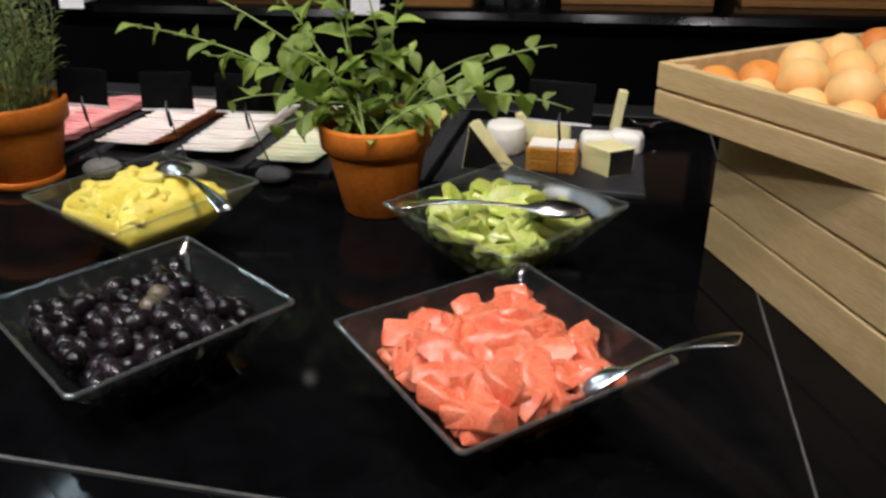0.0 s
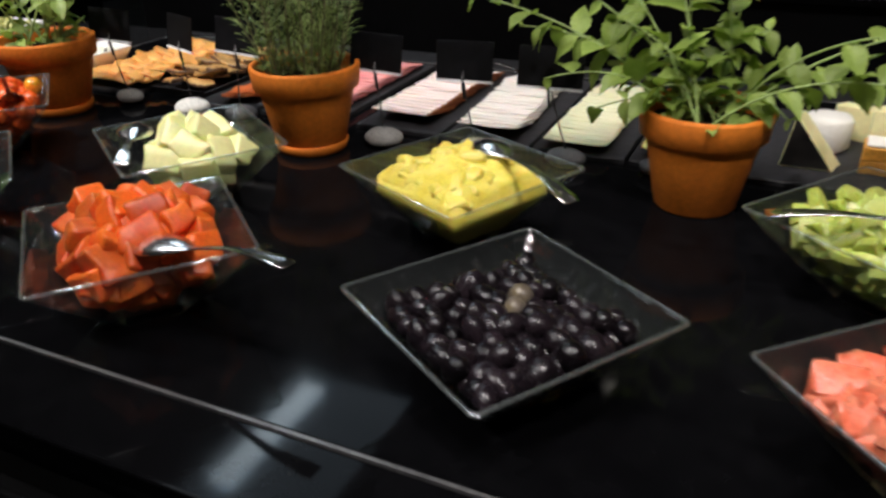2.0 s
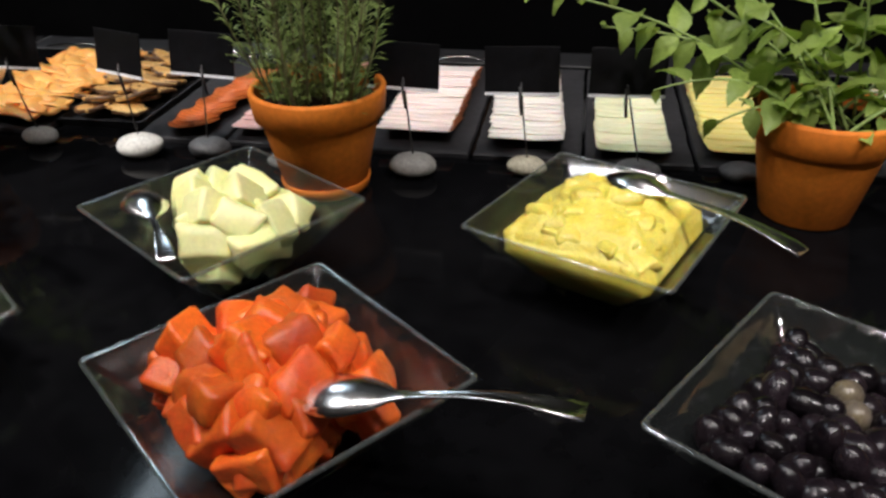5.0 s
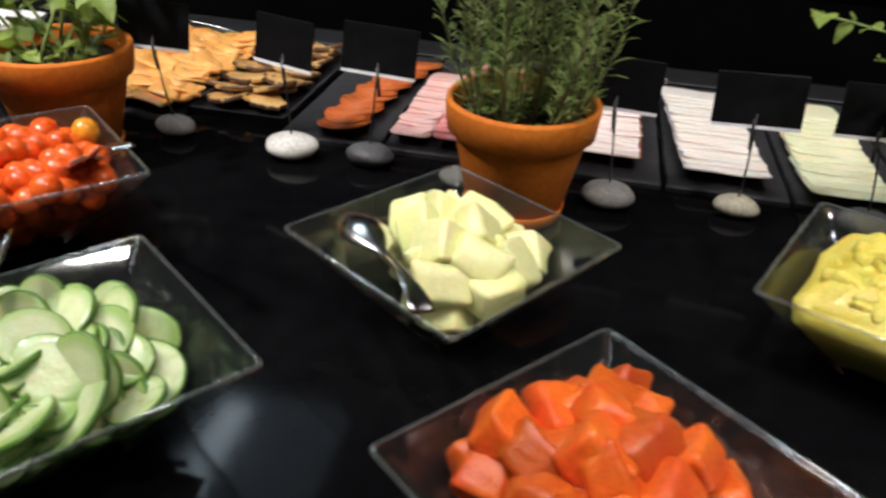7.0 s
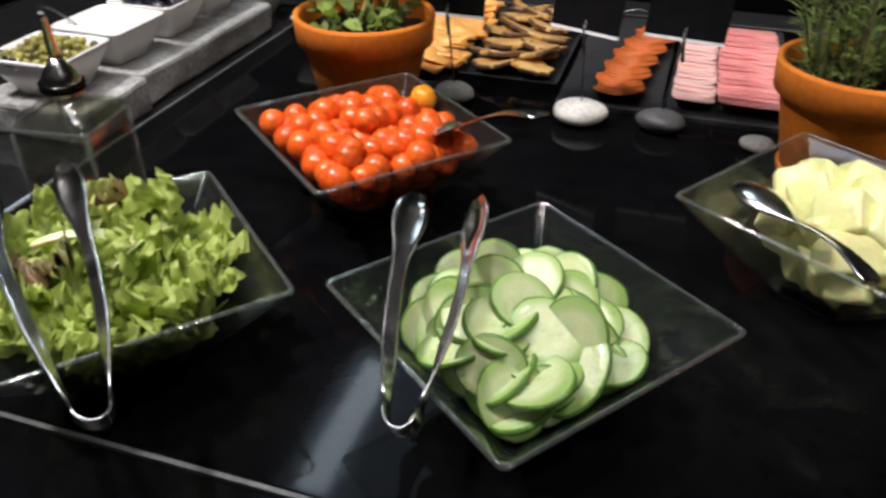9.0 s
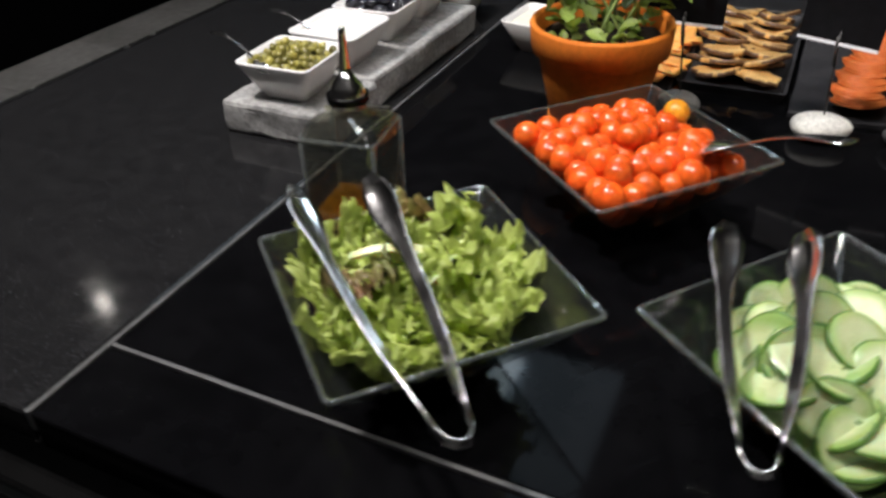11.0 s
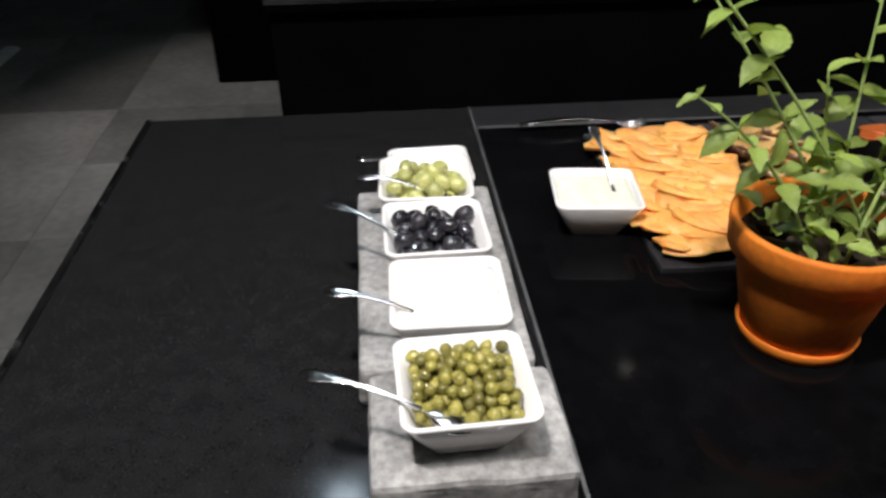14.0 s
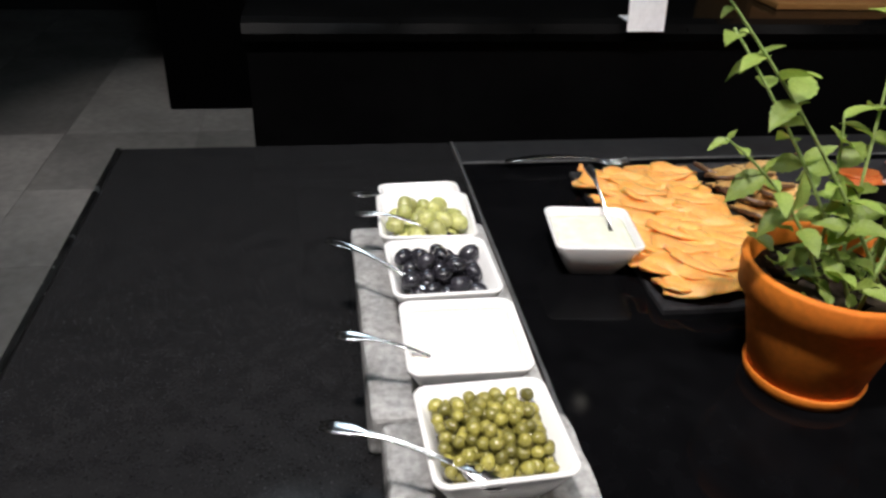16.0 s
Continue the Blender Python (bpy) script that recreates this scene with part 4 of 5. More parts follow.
def fork(a, b, label):
    """A fork whose tines start at a and whose handle ends at b."""
    f = thing("serving_fork", along(a, b), label, "fork", "serving forks")
    ln = (Vector(b) - Vector(a)).length
    bm = bmesh.new()
    ribbon(bm, [(0.045 + (ln - 0.045) * i / 10, 0, 0.004 + 0.008 * math.sin(math.pi * i / 10)) for i in range(11)], [0.006, 0.006, 0.006, 0.006, 0.007, 0.009, 0.011, 0.013, 0.014, 0.013, 0.008], 0.0018, (0, 1, 0))
    part("handle", bm, M["cutlery"], f, "", True)
    bm = bmesh.new()
    ribbon(bm, [(0.030, 0, 0.000), (0.036, 0, -0.001), (0.042, 0, 0.001), (0.047, 0, 0.004)], [0.024, 0.023, 0.016, 0.007], 0.0018, (0, 1, 0))
    part("neck", bm, M["cutlery"], f, "", True)
    for k in range(4):
        bm = bmesh.new()
        y = -0.0096 + 0.0064 * k
        ribbon(bm, [(0.031, y, 0.0), (0.018, y, -0.001), (0.006, y, 0.002), (0.0, y, 0.005)], [0.0036, 0.0032, 0.0026, 0.0012], 0.0015, (0, 1, 0))
        part("tine", bm, M["cutlery"], f, "", True)


def tongs(bend, tip_a, tip_b, label):
    """Steel salad tongs: a sprung bend and two arms with spoon-like ends."""
    bend, tip_a, tip_b = Vector(bend), Vector(tip_a), Vector(tip_b)
    t = thing("salad_tongs", pose(*bend), label, "tongs", "salad tongs")
    back = (bend - (tip_a + tip_b) / 2).normalized()
    across = (tip_b - tip_a).normalized()
    side = back.cross(across).normalized()
    for tip, s in ((tip_a, -1), (tip_b, 1)):
        bm = bmesh.new()
        p0 = across * 0.011 * s - back * 0.008
        e = tip - bend
        path = [p0 + (e - p0) * (i / 14) + across * s * 0.006 * math.sin(math.pi * i / 14) for i in range(15)]
        w = [0.0105] * 9 + [0.012, 0.016, 0.023, 0.027, 0.024, 0.010]
        turn = [min(1.0, i / 4) for i in range(15)]   # the arm twists so that its broad face looks up
        ribbon(bm, path, w, 0.0019, [side * (1 - 0.45 * k) * s + across * 0.85 * k for k in turn], [0.0] * 9 + [0, 0.001, 0.003, 0.005, 0.004, 0.001])
        part("arm", bm, M["cutlery"], t, "", True)
    bm = bmesh.new()
    ribbon(bm, [across * 0.011 * math.cos(a) * -1 + back * 0.014 * math.sin(a) - back * 0.008 for a in [math.pi * i / 10 for i in range(11)]], [0.011] * 11, 0.0017, side)
    part("spring_bend", bm, M["cutlery"], t, "", True)


spoon((1.768, 0.086, 0.984), (1.866, 0.058, 1.052), "steel spoon resting among grapefruit pieces", 0, 0.9)
spoon((1.218, 0.418, 1.008), (1.350, 0.302, 1.006), "steel spoon lying on crushed pineapple")
spoon((0.733, 0.330, 0.996), (0.806, 0.232, 0.992), "steel spoon hooked in the melon bowl", -8)
spoon((1.008, 0.088, 0.992), (1.172, 0.068, 1.014), "large steel spoon leaning on papaya chunks", -6, 1.1)
spoon((0.440, 0.372, 0.998), (0.546, 0.288, 1.062), "steel spoon among cherry tomatoes", 0, 0.8)
spoon((1.712, 0.385, 1.004), (1.530, 0.362, 1.000), "steel spoon lying across kiwi slices")
tongs((0.362, -0.054, 1.000), (0.151, 0.096, 1.043), (0.200, 0.130, 1.044), "steel salad tongs resting on lettuce")
tongs((0.525, 0.002, 0.992), (0.474, 0.183, 1.037), (0.523, 0.176, 1.046), "steel salad tongs resting on cucumber slices")


# ---- slates with cold cuts, cheese and fish ----
SLATE_TOP = TOP + 0.008


def slate_board(x0, x1, y0, y1, label, seed, group="slate boards"):
    bm = bmesh.new()
    nx, ny = 10, 16
    ring = []
    rng = random.Random(seed)
    for i in range(nx):
        ring.append((x0 + (x1 - x0) * i / nx, y0))
    for i in range(ny):
        ring.append((x1, y0 + (y1 - y0) * i / ny))
    for i in range(nx):
        ring.append((x1 - (x1 - x0) * i / nx, y1))
    for i in range(ny):
        ring.append((x0, y1 - (y1 - y0) * i / ny))
    ring = [(x + rng.uniform(-.0012, .0012), y + rng.uniform(-.0012, .0012)) for x, y in ring]
    cx, cy = (x0 + x1) / 2, (y0 + y1) / 2
    loft(bm, [[(x - cx, y - cy, 0) for x, y in ring], [(x - cx, y - cy, 0.006) for x, y in ring], [((x - cx) * 0.982, (y - cy) * 0.99, 0.008) for x, y in ring]])
    tagged(part("slate_board", bm, M["slate"], None, "", False, pose(cx, cy, TOP)), label, "slate board", group)


def slab_mesh(name, w, ln, th, mats, seed, corner=0.012, wave=0.002, rind=False):
    """A thin slice with soft corners and a wavy lie."""
    bm = bmesh.new()
    ring = [(x * w / 2, y * ln / 2) for x, y, _ in squircle(1.0, corner / (w / 2), 0, 4)]
    n = len(ring)
    rings = []
    for s, z in ((0.5, th * .5), (0.94, th * .5), (1.0, th * .2), (1.0, -th * .2), (0.94, -th * .5), (0.4, -th * .5)):
        rings.append([(x * s + 0.0012 * noise.noise(Vector((x * 60, y * 60, seed))), y * s + 0.0012 * noise.noise(Vector((x * 60, y * 60, seed + 5))), z + wave * noise.noise(Vector((x * s * 30, y * s * 30, seed * 2.3)))) for x, y in ring])
    loft(bm, rings)
    if rind:
        for f in bm.faces:
            c = f.calc_center_median()
            if c.x > w * 0.465:
                f.material_index = 1
    return pieces_mesh(name, bm, mats, False)


M["ham"] = surface("cooked_ham", (0.84, 0.70, 0.66), (0.86, 0.75, 0.71), 25, 0.4, bump=0.2, bump_scale=150, vary=0.05, sss=0.25, fine=0.06)
M["ham_rind"] = surface("ham_rind", (0.35, 0.12, 0.04), (0.26, 0.07, 0.02), 60, 0.5, bump=0.3)
M["turkey"] = surface("turkey_slice", (0.84, 0.79, 0.73), (0.82, 0.76, 0.69), 40, 0.42, bump=0.25, bump_scale=160, vary=0.05, sss=0.2, fine=0.08)
M["salami"] = surface("pink_sausage", (0.72, 0.22, 0.22), (0.78, 0.36, 0.34), 60, 0.38, bump=0.2, bump_scale=160, vary=0.14, sss=0.25, fine=0.1)
M["salami_pale"] = surface("pale_sausage", (0.78, 0.46, 0.43), (0.80, 0.55, 0.50), 60, 0.38, bump=0.2, vary=0.14, sss=0.25, fine=0.1)
M["chorizo"] = surface("chorizo", (0.50, 0.075, 0.012), (0.62, 0.20, 0.05), 120, 0.35, bump=0.3, bump_scale=180, vary=0.12, fine=0.3)
M["pale_cheese"] = surface("pale_cheese", (0.87, 0.85, 0.54), (0.88, 0.86, 0.60), 10, 0.38, bump=0.08, vary=0.03, sss=0.3, fine=0.03)
M["yellow_cheese"] = surface("yellow_cheese", (0.87, 0.72, 0.22), (0.88, 0.75, 0.28), 10, 0.38, bump=0.08, vary=0.03, sss=0.3, fine=0.03)


def stack(x0, x1, y0, y1, n, mats, name, label, category, group, seed, ln=0.095, th=0.0026, shear=0.0, rind=False, corner=0.012):
    """A shingled row of slices from front to back."""
    rng = random.Random(seed)
    ms = [slab_mesh(name, x1 - x0, ln, th, mats, seed + i, corner, 0.0016, rind) for i in range(3)]
    step = (y1 - y0 - ln) / (n - 1)
    ang = math.degrees(math.atan((th * (0.8 if th < 0.0035 else 0.88)) / step))
    for i in range(n):
        y = y0 + ln / 2 + step * i
        m = pose((x0 + x1) / 2 + shear * i / n + rng.uniform(-.0016, .0016), y, SLATE_TOP + 0.5 * ln * math.sin(radians(ang)) + th * 0.75 + 0.001, -ang, rng.uniform(-1, 1), rng.uniform(-2, 2))
        tagged(piece(name, ms[i % 3], m), label, category, group)


for x0, x1, s in ((0.495, 0.636, 1), (0.642, 0.808, 2), (0.850, 1.006, 3), (1.014, 1.164, 4), (1.170, 1.316, 5), (1.322, 1.476, 6)):
    slate_board(x0, x1, 0.703, 1.110, "dark slate board holding sliced cold cuts", s)
slate_board(1.492, 1.822, 0.702, 1.050, "dark slate board holding cheese pieces", 7)
slate_board(0.165, 0.338, 0.708, 1.092, "dark slate board holding smoked salmon", 8)
stack(0.646, 0.702, 0.712, 1.02, 15, [M["salami_pale"]], "sausage_slice", "pale pink sausage slice on a slate board", "sausage slice", "pale sausage slices", 1, 0.075, 0.0036)
stack(0.704, 0.792, 0.712, 1.09, 17, [M["salami"]], "sausage_slice", "rosy pink sausage slice on a slate board", "sausage slice", "pink sausage slices", 2, 0.085, 0.004)
stack(0.868, 0.980, 0.726, 1.085, 16, [M["ham"], M["ham_rind"]], "ham_slice", "pale ham slice with a brown rind", "ham slice", "ham slices", 3, 0.09, 0.0042, 0.0, True, 0.006)
stack(1.033, 1.140, 0.718, 1.080, 16, [M["turkey"]], "turkey_slice", "whitish turkey slice on a slate board", "turkey slice", "turkey slices", 4, 0.09, 0.0038, -0.022, False, 0.008)
stack(1.183, 1.285, 0.704, 1.085, 14, [M["pale_cheese"]], "cheese_slice", "pale yellow cheese slice on a slate board", "cheese slice", "pale cheese slices", 5, 0.105, 0.003, 0.0, False, 0.014)
stack(1.334, 1.440, 0.720, 1.090, 13, [M["yellow_cheese"]], "cheese_slice", "deep yellow cheese slice on a slate board", "cheese slice", "yellow cheese slices", 6, 0.105, 0.003, 0.0, False, 0.012)
cho = [disc("chorizo_slice", 0.032, 0.0024, M["chorizo"], M["chorizo"], i, 1.0, 0.002, 0.06) for i in range(3)]
for i in range(34):
    t = i / 33
    tagged(piece("chorizo_slice", cho[i % 3], pose(0.572 + 0.046 * t - 0.01 * math.sin(3 * t) + 0.005 * math.sin(7.3 * i), 0.735 + 0.30 * t, SLATE_TOP + 0.0105, -12, 2 * (i % 3) - 2, 0)), "thin red chorizo slice on a slate board", "chorizo slice", "chorizo slices")

# smoked salmon
M["salmon"] = surface("smoked_salmon", (0.84, 0.36, 0.075), (0.87, 0.47, 0.15), 30, 0.36, bump=0.15, bump_scale=90, vary=0.08, sss=0.5, coat=0.3, fine=0.1)


def salmon_fold(seed, ln, wd):
    bm = bmesh.new()
    rng = random.Random(seed)
    rings = []
    m, n = 10, 14
    for i in range(m):
        t = i / (m - 1)
        s = max(0.62, math.sin(math.pi * (0.07 + 0.86 * t)) ** 0.45)
        rings.append([((t - 0.5) * ln, wd / 2 * s * math.cos(a) + 0.004 * math.sin(6 * t + seed), 0.0045 * s * math.sin(a) + 0.0038 * math.sin(3.3 * t + 2.2 * math.cos(a) + seed)) for a in [2 * math.pi * j / n for j in range(n)]])
    loft(bm, rings)
    rough_up(bm, 0.0022, 40, seed)
    return pieces_mesh("salmon_slice", bm, [M["salmon"]])


folds = [salmon_fold(i, 0.062 + 0.010 * (i % 3), 0.048 + 0.008 * (i % 2)) for i in range(5)]
rng = random.Random(77)
for r in range(20):
    for c in range(4):
        x = 0.198 + 0.035 * c + rng.uniform(-.008, .008) + 0.006 * math.sin(r)
        y = 0.735 + 0.0162 * r + rng.uniform(-.006, .006)
        tagged(piece("salmon_slice", folds[(r * 3 + c) % 5], pose(x, y, SLATE_TOP + 0.012 + 0.004 * c % 0.007 + rng.uniform(0, .005), rng.uniform(-9, -1), rng.uniform(-5, 5), rng.uniform(-40, 20))), "folded orange smoked salmon slice", "salmon slice", "smoked salmon slices")

# black tray of grilled aubergine
M["aubergine"] = surface("grilled_aubergine", (0.48, 0.23, 0.05), (0.72, 0.48, 0.19), 40, 0.42, bump=0.4, bump_scale=120, vary=0.22, fine=0.3, coat=0.1)
M["aubergine_skin"] = surface("aubergine_skin", (0.06, 0.028, 0.018), (0.16, 0.08, 0.035), 40, 0.35)
bm = bmesh.new()
tray_rings = [(0.069, 0.172, 0.0), (0.074, 0.178, 0.014), (0.070, 0.174, 0.014), (0.066, 0.169, 0.005), (0.02, 0.1, 0.005)]
loft(bm, [[(x * hx, y * hy, z) for x, y, _ in squircle(1.0, 0.06, 0)] for hx, hy, z in tray_rings])
tagged(part("serving_tray", bm, M["slate"], None, "", False, pose(0.414, 0.918, TOP)), "shallow black slate tray with raised edges", "tray")
aub = [disc("aubergine_slice", 0.027, 0.0065, M["aubergine"], M["aubergine_skin"], 30 + i, (1.15, 1.35, 1.5, 1.25)[i], 0.004, 0.45) for i in range(4)]
for r in range(13):
    for c in range(2):
        x = 0.388 + 0.052 * c + rng.uniform(-.007, .007)
        tagged(piece("aubergine_slice", aub[(r + c) % 4], pose(x, 0.775 + 0.0225 * r + 0.008 * c, TOP + 0.018 + 0.008 * (r % 2) + rng.uniform(0, .004), -14 + rng.uniform(-9, 9), rng.uniform(-14, 14), rng.uniform(-35, 35))), "grilled aubergine slice with dark skin", "aubergine slice", "grilled aubergine slices")

# ---- pebbles that hold the name cards ----
M["pebble_white"] = surface("pale_pebble", (0.62, 0.61, 0.56), (0.46, 0.45, 0.41), 30, 0.6, bump=0.3, bump_scale=80)
M["pebble_grey"] = surface("grey_pebble", (0.22, 0.21, 0.19), (0.13, 0.125, 0.115), 30, 0.65, bump=0.3, bump_scale=80)
M["pebble_dark"] = surface("dark_pebble", (0.055, 0.055, 0.058), (0.09, 0.09, 0.09), 30, 0.6, bump=0.3, bump_scale=80)
M["pebble_tan"] = surface("tan_pebble", (0.36, 0.33, 0.24), (0.22, 0.20, 0.15), 30, 0.65, bump=0.3, bump_scale=80)


def pebble(parent, name, mat, rx, ry, h, seed, label):
    bm = bmesh.new()
    bmesh.ops.create_icosphere(bm, subdivisions=4, radius=1.0)
    for v in bm.verts:
        k = 1 + 0.16 * noise.noise(v.co * 0.9 + Vector((seed, seed, 0)))
        v.co = Vector((v.co.x * rx * k, v.co.y * ry * k, (v.co.z * (1.0 if v.co.z > 0 else 0.94) + 0.94) * h / 2))
    return part(name, bm, mat, parent, label, True)


# x, y, pebble, turn of card, half size, card wanted
HOLDERS = [
    (0.359, 0.672, "pebble_grey", 4, 0.024, 0.352, 0.665), (0.536, 0.650, "pebble_white", -22, 0.030, 0.530, 0.655), (0.637, 0.660, "pebble_dark", -2, 0.027, 0.648, 0.664),
    (0.755, 0.640, "pebble_grey", 0, 0.020, None, None), (0.941, 0.640, "pebble_grey", -3, 0.028, 0.932, 0.645), (1.093, 0.662, "pebble_tan", -4, 0.023, 1.083, 0.642),
    (1.238, 0.662, "pebble_dark", 8, 0.026, 1.213, 0.650), (1.372, 0.680, "pebble_dark", 4, 0.026, None, None), (1.690, 0.672, "pebble_white", -4, 0.018, 1.690, 0.676),
]
WORDS = {"pebble_grey": "grey", "pebble_white": "pale", "pebble_dark": "dark grey", "pebble_tan": "tan"}
for i, (x, y, mat, turn, s, cx, cy) in enumerate(HOLDERS):
    if cx is None:
        st = pebble(None, "pebble", M[mat], s * 1.05, s * 0.85, s * 1.0, i, "")
        st.matrix_basis = pose(x, y, TOP)
        tagged(st, "smooth " + WORDS[mat] + " pebble on the black counter", "pebble", "pebbles")
        continue
    h = thing("name_card_holder", pose(x, y, TOP), "black name card on a wire set in a " + WORDS[mat] + " pebble", "card holder", "card holders")
    pebble(h, "pebble", M[mat], s * 1.15, s * 0.88, s * 1.15, i, "smooth " + WORDS[mat] + " pebble")
    ox, oy = cx - x, cy - y
    bm = bmesh.new()
    tube(bm, bez((0, 0, s * 1.05), (ox * 0.4, oy - 0.006, 0.07), (ox, oy - 0.006, 0.136), 6), 0.0012, 6)
    part("wire", bm, M["dark_metal"], h, "", True)
    card = part("card", box(-0.047, 0.047, -0.001, 0.001, -0.027, 0.029, 0.0004), M["card"], h, "blank-looking glossy black card", False, pose(ox, oy, 0.150, -10, (1.5, -1, 2, 0, 1, -3)[i % 6], turn))
    part("card_edge", box(-0.047, 0.047, -0.0024, 0.0024, -0.0305, -0.0272), M["white_card"], card, "white bottom edge")
    bm = bmesh.new()
    tube(bm, [(ox + 0.002, oy - 0.006, 0.095), (ox, oy - 0.007, 0.112), (ox - 0.001, oy - 0.006, 0.130)], 0.0022, 6)
    part("clip", bm, M["dark_metal"], h, "small black wire clip", True)

# ---- cheese board ----
M["white_rind"] = surface("white_rind", (0.82, 0.80, 0.74), (0.76, 0.73, 0.65), 40, 0.6, bump=0.3, bump_scale=120, fine=0.06)
M["orange_rind"] = surface("orange_rind", (0.70, 0.33, 0.05), (0.60, 0.24, 0.03), 30, 0.5, bump=0.3, bump_scale=90)
M["black_rind"] = surface("black_wax_rind", (0.012, 0.011, 0.011), (0.03, 0.026, 0.024), 30, 0.35, bump=0.3, bump_scale=90)
M["soft_cheese"] = surface("soft_cheese", (0.80, 0.75, 0.42), (0.78, 0.72, 0.36), 20, 0.45, bump=0.15, bump_scale=120, sss=0.3, fine=0.05)


def cheese_prism(name, pts, z0, z1, mats, m, label, side_of=None, parent=None):
    """An extruded piece of cheese; side_of gives the material slot of each side."""
    bm = bmesh.new()
    a = [bm.verts.new((x, y, z0)) for x, y in pts]
    b = [bm.verts.new((x, y, z1)) for x, y in pts]
    n = len(pts)
    bm.faces.new(a[::-1])
    bm.faces.new(b)
    for i in range(n):
        f = bm.faces.new((a[i], a[(i + 1) % n], b[(i + 1) % n], b[i]))
        if side_of:
            f.material_index = side_of[i]
    bmesh.ops.bevel(bm, geom=list(bm.edges), offset=0.0018, segments=2, profile=0.5, affect="EDGES")
    bmesh.ops.subdivide_edges(bm, edges=[e for e in bm.edges if e.calc_length() > 0.02], cuts=2, use_grid_fill=True)
    rough_up(bm, 0.0012, 60, len(pts))
    me = pieces_mesh(name, bm, mats, False)
    ob = piece(name, me, m, parent)
    return tagged(ob, label, "" if parent else "cheese", "" if parent else "cheeses on the board")


# tall leaning wedge with a dark rind side
bm = bmesh.new()
tri = [(-0.035, 0.0, 0.0), (0.038, 0.0, 0.0), (-0.022, 0.0, 0.078)]
loft(bm, [[(x, -0.012, z) for x, y, z in tri], [(x + 0.004, 0.006, z) for x, y, z in tri], [(x + 0.010, 0.024, z * 0.98) for x, y, z in tri]])
for f in bm.faces:
    f.normal_update()
    if f.normal.y < -0.5 or f.normal.y > 0.9:
        f.material_index = 1
bmesh.ops.bevel(bm, geom=list(bm.edges), offset=0.0015, segments=2, profile=0.5, affect="EDGES")
tagged(piece("cheese_wedge", pieces_mesh("cheese_wedge", bm, [M["soft_cheese"], M["black_rind"]], False), pose(1.562, 0.775, SLATE_TOP)), "pale cheese wedge with a dark rind side", "cheese", "cheeses on the board")
for k, z in enumerate((0.0, 0.020)):
    cheese_prism("cheese_block", [(-0.040, -0.020), (0.040, -0.024), (0.042, 0.026), (-0.038, 0.028)], 0, 0.0195, [M["orange_rind"], M["white_rind"]], pose(1.672, 0.790, SLATE_TOP + z, 0, 0, -3 + 2 * k), "soft cheese block with an orange rind")
cheese_prism("cheese_block", [(-0.037, -0.019), (0.037, -0.021), (0.038, 0.023), (-0.035, 0.024)], 0, 0.004, [M["white_rind"]], pose(1.672, 0.792, SLATE_TOP + 0.0397), "thin white-rinded cheese slice on top")
cheese_prism("cheese_block", [(-0.036, 0.016), (0.004, -0.030), (0.046, -0.006), (0.012, 0.040)], 0, 0.044, [M["soft_cheese"], M["black_rind"]], pose(1.757, 0.790, SLATE_TOP, 0, 0, 6), "pale cheese block with a black wax rind", [0, 1, 0, 0])
bm = bmesh.new()
loft(bm, [circle(r, z, 30) for r, z in ((0.030, 0.0), (0.034, 0.004), (0.034, 0.044), (0.031, 0.050), (0.012, 0.051))])
rough_up(bm, 0.0015, 50, 2)
tagged(piece("goat_cheese", pieces_mesh("goat_cheese", bm, [M["white_rind"]]), pose(1.585, 0.870, SLATE_TOP)), "small round white-rinded soft cheese", "cheese", "cheeses on the board")
cheese_prism("cheese_block", [(-0.030, -0.02), (0.028, -0.018), (0.030, 0.012), (-0.026, 0.016)], 0, 0.075, [M["soft_cheese"]], pose(1.668, 0.850, SLATE_TOP, 0, 0, 4), "upright pale yellow cheese block")
cheese_prism("cheese_block", [(-0.028, -0.010), (0.030, -0.014), (0.026, 0.014), (-0.020, 0.012)], 0, 0.052, [M["soft_cheese"]], pose(1.622, 0.930, SLATE_TOP, 0, 0, -20), "pale creamy cheese piece")
cheese_prism("cheese_block", [(-0.008, -0.008), (0.008, -0.008), (0.009, 0.010), (-0.008, 0.010)], 0, 0.085, [M["soft_cheese"]], pose(1.768, 0.990, SLATE_TOP, 0, 8, 10), "narrow upright cheese finger")
for x, y, a in ((1.742, 0.890, 10), (1.790, 0.905, -12)):
    bm = bmesh.new()
    loft(bm, [[(u * 0.030, v * 0.022, z) for u, v, _ in squircle(s, 0.35 * s, 0)] for s, z in ((0.9, 0), (1.0, 0.006), (0.98, 0.026), (0.82, 0.034), (0.3, 0.035))])
    rough_up(bm, 0.003, 45, int(x * 100))
    tagged(piece("fresh_cheese", pieces_mesh("fresh_cheese", bm, [M["white_rind"]]), pose(x, y, SLATE_TOP, 0, 0, a)), "soft white fresh cheese piece", "cheese", "cheeses on the board")
fork((1.800, 1.000, TOP + 0.030), (1.930, 1.060, TOP + 0.008), "steel serving fork beside the cheese board")
fork((1.030, 1.125, TOP + 0.006), (0.885, 1.120, TOP + 0.012), "steel serving fork behind the ham")
fork((0.500, 1.075, TOP + 0.022), (0.590, 1.125, TOP + 0.006), "steel serving fork behind the aubergine tray")


